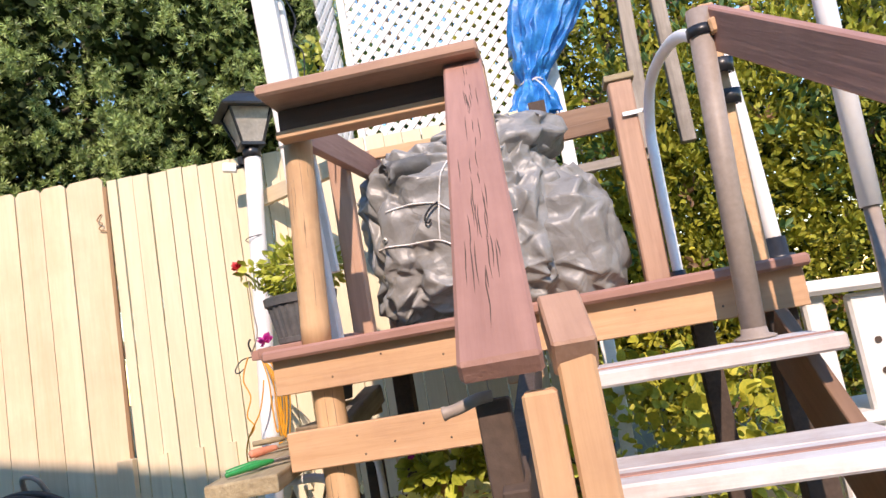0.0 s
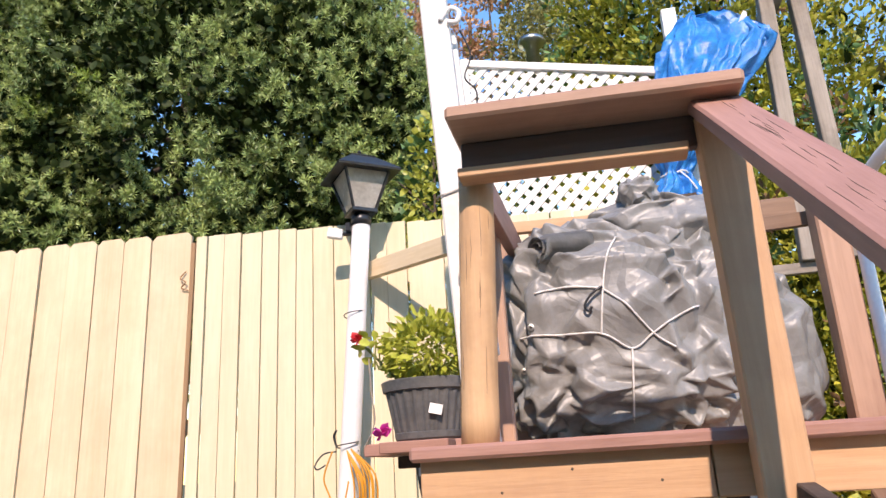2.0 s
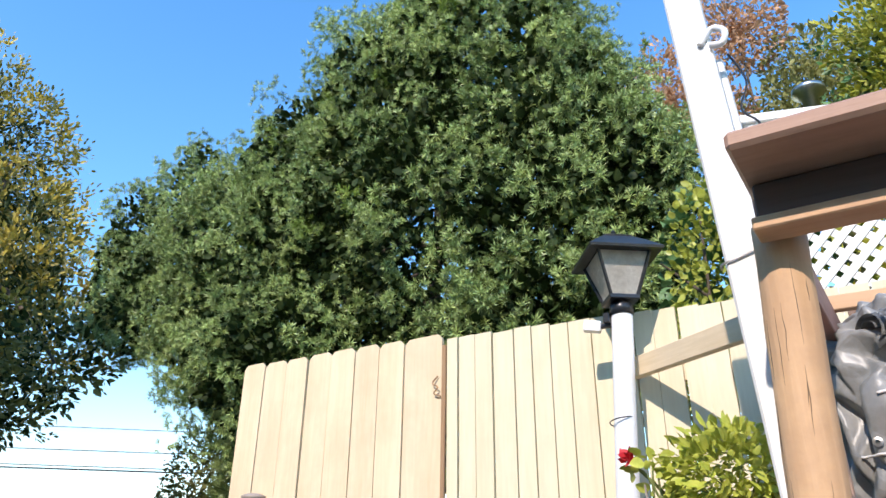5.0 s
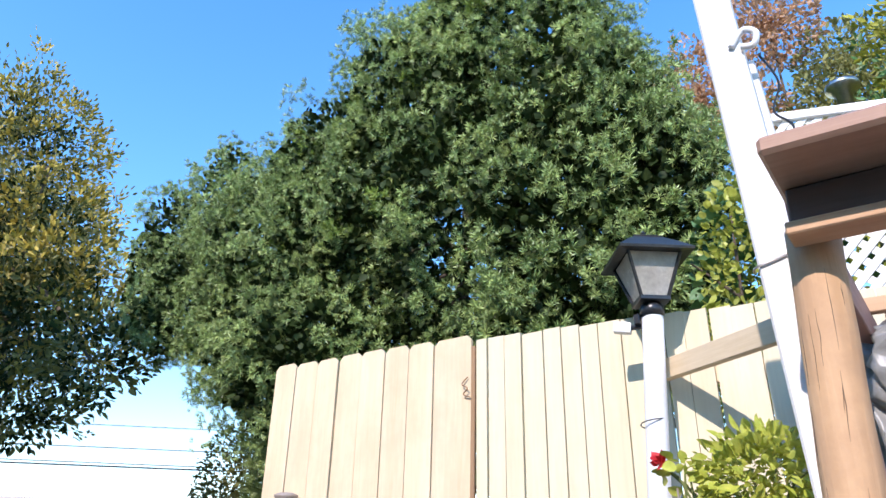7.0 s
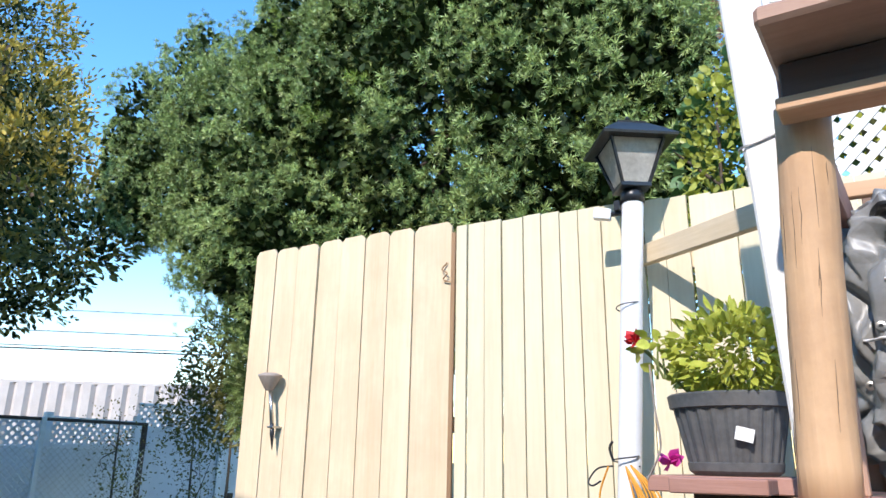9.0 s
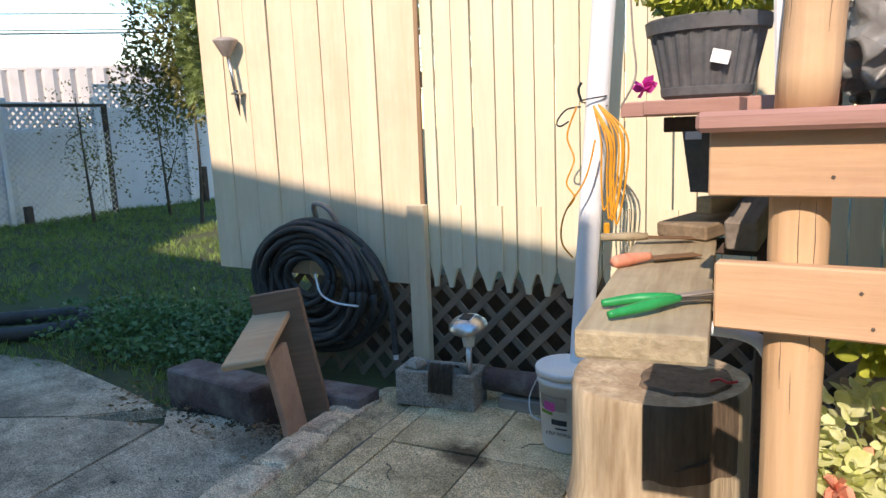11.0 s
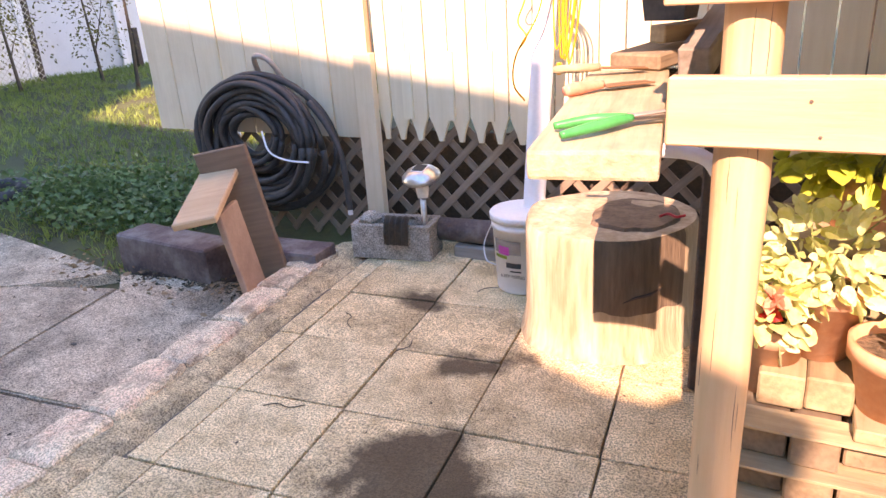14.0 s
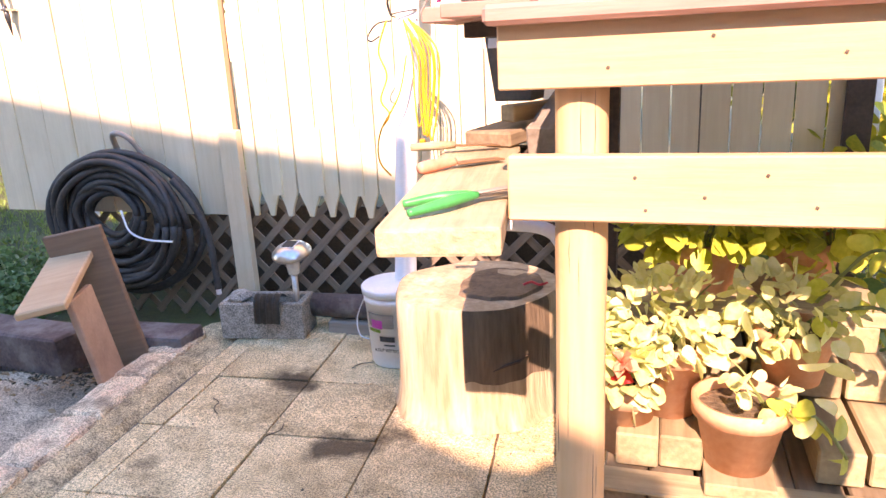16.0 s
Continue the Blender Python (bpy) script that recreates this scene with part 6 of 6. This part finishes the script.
def foliage(th, c, radii, n, size, material=None, name="leaves", down=0.15, shape=None):
    c = np.array(c)
    d = RNG.normal(size=(n, 3)); d /= np.linalg.norm(d, axis=1)[:, None]
    p = c + d * np.array(radii) * (0.35 + .65 * RNG.rand(n)[:, None] ** .5)
    w = d + .6 * RNG.normal(size=d.shape); w[:, 2] -= down; w[:, 1] -= .3
    material = material or M_PLANTLEAF
    shape = shape or (ROUND_V, ROUND_F)
    me = scatter(name, shape[0], shape[1], p, turns_to(w), .9 * size * (.6 + .8 * RNG.rand(n)), material)
    part(name, me, material, th)
    root = Vector(c) - Vector((0, 0, radii[2] * 1.05))
    for k in range(10 if n > 100 else 3):
        tip = Vector(p[k * (n // 12)])
        part("stem", tube_bm(curve_pts([root + Vector((.02 * math.cos(k), .02 * math.sin(k), 0)), root.lerp(tip, .5) + Vector((0, 0, .03)), tip], 3), [.004 - .0004 * q for q in range(7)], 5), M_STEM, th)


planter = thing("planter", (-1.11, 3.3, 1.485), "dark ribbed plastic planter with a leafy green plant", "planter")
bm = bmesh.new()
rings = []
for z, r in ((0, .105), (.01, .118), (.03, .121), (.032, .117), (.17, .146), (.172, .158), (.205, .163), (.21, .155), (.185, .148), (.17, .14)):
    ring = []
    for k in range(96):
        a = k * math.tau / 96
        rr = r * (1 + (.018 * (1 if (k // 2) % 2 else -1) if .03 < z < .171 else 0))
        ring.append(bm.verts.new((rr * math.cos(a) * 1.0, rr * math.sin(a) * .85, z)))
    rings.append(ring)
for a, b in zip(rings, rings[1:]):
    for k in range(96):
        bm.faces.new((a[k], a[(k + 1) % 96], b[(k + 1) % 96], b[k]))
bm.faces.new(rings[0]); 
part("pot", bm, M_BLACKPOT, planter, "", pose(-1.11, 3.30, 1.485))
part("soil", lathe_bm([(0, .18), (.138, .178)], 24), M_POTSOIL, planter, "", Matrix.Translation((-1.11, 3.30, 1.485)) @ Matrix.Diagonal((1, .85, 1, 1)))
part("label", box_bm(.044, .002, .034, 0), M_PAPER, planter, "white paper sticker", pose(-1.055, 3.182, 1.585, -10, 14, 14))
for k in range(7):
    part("bar", box_bm(.0035, .002, .014, 0), M_INK, planter, "", pose(-1.072 + .0055 * k, 3.180 + .0014 * k, 1.578 - .0013 * k, -10, 14, 14))
foliage(planter, (-1.08, 3.29, 1.80), (.17, .15, .13), 950, .045, shape=(LEAF_V, LEAF_F))
part("branch", tube_bm(curve_pts([(-1.17, 3.28, 1.66), (-1.23, 3.25, 1.73), (-1.28, 3.22, 1.79), (-1.315, 3.2, 1.83)], 5), .005, 6), M_STEM, planter, "rose stem")
petals(planter, (-1.325, 3.195, 1.845), .035, M_RED)
foliage(planter, (-1.27, 3.21, 1.80), (.05, .05, .06), 26, .035, name="rose_leaves")
petals(planter, (-1.245, 3.18, 1.52), .035, M_PINK, 12, "wilted_flower")
part("cord", tube_bm(curve_pts([(-1.29, 3.2, 1.78), (-1.27, 3.16, 1.65), (-1.26, 3.15, 1.55), (-1.30, 3.15, 1.47)], 6), .003, 5), M_WEATHER, planter, "thin drooping cord")

# ---- terracotta pots on the lumber under the deck ----
lumber = thing("lumber_stack", (-0.45, 3.1, 0), "stack of short sawn timbers with cut ends showing", "lumber")
rnd = random.Random(12)
for row, (z, y0, y1) in enumerate(((.05, 2.72, 3.6), (.145, 2.74, 3.6), (.24, 2.76, 3.6), (.335, 2.78, 3.6))):
    for k in range(7):
        x = -.735 + .107 * k + rnd.uniform(-.004, .004)
        e = rnd.uniform(-.02, .02)
        board("timber", lumber, M_LUMBER_OLD, (x, y0 + e, z), (x, y1 + e, z), .100, .085, bevel=.005)
    board("spacer", lumber, M_LUMBER, (-.79, y0 + .01, z + .0455), (-.04, y0 + .01, z + .0455), .09, .008, bevel=.001)
for k, x in enumerate((-.71, -.61, -.27, -.16)):
    board("timber", lumber, M_LUMBER, (x, 2.84 + .01 * k, .43), (x, 3.6, .43), .098, .085, bevel=.005)
for x in (-.72, -.61, -.50, -.39, -.28, -.17):
    board("timber", lumber, M_LUMBER, (x, 3.1, .525), (x, 3.6, .525), .1, .085, bevel=.005)
board("plank", lumber, M_LUMBER, (-.485, 2.76, .4015), (-.485, 3.02, .4015), .15, .032)
board("plank", lumber, M_PLANK, (-.76, 3.35, .66), (-.12, 3.35, .66), .3, .04)
for x in (-.7, -.18):
    board("block", lumber, M_LUMBER, (x, 3.2, .605), (x, 3.5, .605), .09, .07)


def flower_pot(at, r, h, label, leaves, lsize, spread, leaf=None):
    th = thing("flower_pot", at, label, "flower pot", "pots under the deck")
    part("pot", lathe_bm([(0, 0), (r * .66, 0), (r * .9, h * .76), (r * .99, h * .76), (r, h), (r * .9, h), (r * .86, h * .8), (0, h * .8)], 32), M_TERRA, th, "", Matrix.Translation(at), True)
    part("soil", lathe_bm([(0, h * .85), (r * .88, h * .84)], 20), M_POTSOIL, th, "", Matrix.Translation(at))
    if leaves:
        c = Vector(at) + Vector((spread[3], spread[4], h + spread[2] * .6))
        foliage(th, c, spread[:3], leaves, lsize, leaf)
    return th


pot_a = flower_pot((-.485, 2.87, .418), .108, .165, "small terracotta pot with a sparse trailing plant", 26, .06, (.12, .06, .10, .05, -.02), M_PALELEAF)
pot_b = flower_pot((-.64, 2.99, .475), .094, .19, "terracotta pot overflowing with pale green leaves", 270, .044, (.17, .13, .12, -.03, -.04), M_PALELEAF)
pot_c = flower_pot((-.36, 3.02, .57), .094, .135, "terracotta pot with broad pale leaves", 150, .046, (.14, .12, .09, -.02, -.03), M_PALELEAF)
pot_d = flower_pot((-.56, 3.34, .682), .12, .15, "larger terracotta pot with magenta flowers", 330, .066, (.24, .12, .10, 0, -.05))
pot_e = flower_pot((-.3, 3.36, .682), .10, .15, "terracotta pot with round leaves at the back", 280, .062, (.18, .12, .11, .05, -.04))
pot_f = flower_pot((-.745, 2.94, .385), .085, .18, "terracotta pot half hidden by leaves", 120, .055, (.07, .08, .1, .0, -.05), M_PALELEAF)
petals(pot_d, (-.70, 3.2, .975), .035, M_PINK)
petals(pot_f, (-.745, 2.79, .685), .04, M_SALMON)
petals(pot_b, (-.755, 2.85, .62), .036, M_RED, 14)
leaf_bits = thing("trailing_plant", (-.2, 3.0, .7), "long trailing shoots with yellow-green leaves", "plant")
for k, (a, b, c) in enumerate((((-.33, 2.95, .76), (-.22, 2.9, .80), (-.14, 2.9, .70)), ((-.42, 2.84, .60), (-.34, 2.80, .58), (-.28, 2.79, .50)), ((-.33, 2.98, .78), (-.25, 2.92, .92), (-.17, 2.9, .90)))):
    pts = curve_pts([a, b, c], 6)
    part("stem", tube_bm(pts, .0045, 6), M_STEM, leaf_bits, smooth=True)
    p = np.array([pts[(i * 3) % len(pts)] for i in range(9)])
    for q in p:
        part("leaf", scatter("leaf", ROUND_V, ROUND_F, q[None], turns_to(RNG.normal(size=(1, 3)) + np.array([0, -.5, -.3])), .045 + .022 * RNG.rand(1), M_PLANTLEAF), M_PLANTLEAF, leaf_bits)
greens = thing("garden_plants", (.4, 4.0, -.05), "green undergrowth behind the steps", "plants", kind="stuff")
foliage(greens, (.45, 4.6, .55), (.75, .5, .6), 700, .09, M_YELLOW)
foliage(greens, (-.1, 4.2, .45), (.35, .2, .4), 160, .07, M_IVY)

# ---- the covered bundle on the deck ----
from mathutils.bvhtree import BVHTree


def crumple(centre, radii, seed, size=.07, square=.62, folds=1.0):
    """A sheet drawn over a bundle: many flat little facets that meet in crisp creases."""
    rnd = random.Random(seed)
    off = Vector((seed * 3.1, seed * 1.7, seed * .9))
    pw = lambda q: math.copysign(abs(q) ** square, q)
    nu, nv = int(5.4 * (radii[0] + radii[1]) / 2 / size) + 4, int(3.2 * radii[2] / size) + 5
    bm = bmesh.new()
    rings = []
    for j in range(1, nv):
        ring = []
        for k in range(nu):
            ph = -math.pi / 2 + math.pi * (j + rnd.uniform(-.38, .38)) / nv
            a = (k + rnd.uniform(-.42, .42) + .5 * (j % 2)) * math.tau / nu
            p = Vector((pw(math.cos(ph)) * pw(math.cos(a)), pw(math.cos(ph)) * pw(math.sin(a)), pw(math.sin(ph))))
            q = Vector((p.x * radii[0], p.y * radii[1], p.z * radii[2]))
            d = .10 * noise.noise(q * 3 + off) + .05 * noise.noise(q * 7 + off) + folds * rnd.uniform(-.085, .085)
            v = centre + q * (1 + d)
            v.z = max(v.z, 1.446)
            ring.append(bm.verts.new(v))
        rings.append(ring)
    for a, b in zip(rings, rings[1:]):
        for k in range(nu):
            n = (k + 1) % nu
            if rnd.random() < .5:
                bm.faces.new((a[k], a[n], b[n])); bm.faces.new((a[k], b[n], b[k]))
            else:
                bm.faces.new((a[k], a[n], b[k])); bm.faces.new((a[n], b[n], b[k]))
    bm.faces.new(rings[0]); bm.faces.new(rings[-1])
    bmesh.ops.subdivide_edges(bm, edges=bm.edges[:], cuts=3, use_grid_fill=True)
    bmesh.ops.smooth_vert(bm, verts=bm.verts[:], factor=.3, use_axis_x=True, use_axis_y=True, use_axis_z=True)
    for v in bm.verts:
        v.co += .004 * folds * noise.noise_vector(v.co * 28 + off)
        v.co.z = max(v.co.z, 1.446)
    return bm


def creased(ob):
    for f in ob.data.polygons:
        f.use_smooth = True


bundle = thing("tarp_bundle", (-.4, 3.8, 1.445), "large bundle wrapped in a creased grey tarp, roped up", "tarp bundle")
body = crumple(Vector((-.41, 3.84, 1.875)), (.475, .40, .44), 2, .052, .62, 1.05)
bvh = BVHTree.FromBMesh(body)
creased(part("cover", body, M_TARP, bundle))
creased(part("cover", crumple(Vector((.05, 3.88, 1.75)), (.28, .34, .37), 5, .08, .8), M_TARP, bundle))
creased(part("fold", crumple(Vector((-.20, 3.80, 2.28)), (.36, .26, .13), 7, .06, .85, 1.3), M_TARP, bundle, "loose top fold"))
def rolled(c, r, ln, seed):
    bm = bmesh.new()
    rows = []
    for j in range(9):
        y = -ln / 2 + ln * j / 8
        rows.append([bm.verts.new((c[0] + (r * (.35 + .65 * k / 40)) * math.cos(k * .33) * (1 + .06 * math.sin(j + seed)) + .1 * (y), c[1] + y, c[2] + (r * .75 * (.35 + .65 * k / 40)) * math.sin(k * .33))) for k in range(41)])
    for a, b in zip(rows, rows[1:]):
        for k in range(40):
            bm.faces.new((a[k], a[k + 1], b[k + 1], b[k]))
    bmesh.ops.solidify(bm, geom=bm.faces[:], thickness=.004)
    return bm


loop = rolled((0, 0, 0), .085, .2, 1)
bmesh.ops.transform(loop, matrix=pose(-.60, 3.50, 2.19, 8, 0, -58), verts=loop.verts)
creased(part("fold", loop, M_TARP, bundle, "rolled open tarp edge"))
creased(part("fold", crumple(Vector((-.27, 3.66, 2.39)), (.085, .14, .075), 13, .03, .85, 2.0), M_TARP, bundle, "gathered tarp end"))
creased(part("fold", crumple(Vector((-.55, 3.78, 2.24)), (.22, .24, .08), 11, .05, .85, 1.5), M_TARP, bundle, "loose side fold"))


def lashed(points, r=.004, name="rope"):
    """A rope laid on the front of the bundle through (x, z) points."""
    out = []
    for p in curve_pts([(x, 0, z) for x, z in points], 10):
        hit = bvh.ray_cast(Vector((p.x, 2.5, p.z)), Vector((0, 1, 0)))[0]
        out.append(Vector((p.x, (hit.y if hit else 3.4) - .006, p.z)))
    for _ in range(2):
        out = [out[0]] + [Vector((b.x, min(b.y, (a.y + c.y) / 2), b.z)) for a, b, c in zip(out, out[1:], out[2:])] + [out[-1]]
    part(name, tube_bm(out, r, 6), M_ROPE, bundle, "pale rope", smooth=True)


lashed([(-0.787, 1.849), (-0.636, 1.839), (-0.482, 1.825), (-0.381, 1.765), (-0.3, 1.814), (-0.211, 1.866), (-0.125, 1.902)])
lashed([(-0.384, 2.202), (-0.428, 2.111), (-0.457, 1.991), (-0.482, 1.825)])
lashed([(-0.453, 1.985), (-0.384, 1.919), (-0.3, 1.814), (-0.229, 1.756)])
lashed([(-0.381, 1.765), (-0.391, 1.659), (-0.406, 1.513)])
lashed([(-0.709, 2.0), (-0.599, 2.013), (-0.452, 1.991)])
hook_at = bvh.ray_cast(Vector((-0.499, 2.5, 1.959)), Vector((0, 1, 0)))[0]
part("hook", tube_bm(curve_pts([hook_at + Vector(q) for q in ((.04, -.02, .035), (.01, -.025, .02), (-.02, -.025, -.01), (-.03, -.025, -.035), (-.018, -.02, -.05), (-.005, -.02, -.035))], 5), .005, 7), M_BLACK, bundle, "black steel hook", smooth=True)
for gx, gz in [(-0.736, 1.877), (-0.788, 1.731)]:
    h = bvh.ray_cast(Vector((gx, 2.5, gz)), Vector((0, 1, 0)))[0]
    if h:
        part("grommet", lathe_bm([(.006, -.003), (.012, -.003), (.013, .002), (.006, .003)], 14), M_STEEL, bundle, "steel eyelet", Matrix.Translation(h + Vector((0, -.006, 0))) @ Euler((radians(90), 0, 0)).to_matrix().to_4x4())
rug = solo("floor_mat", box_bm(.62, .34, .006, .002), M_WEATHER, pose(-.02, 3.02, 1.4465, 0, 0, 6), "thin grey mat lying on the deck boards", "mat")
rug2 = solo("cardboard", box_bm(.40, .20, .004, .001), M_PAPER, pose(-.30, 3.00, 1.4455, 0, 0, -8), "flattened pale cardboard on the deck", "cardboard")
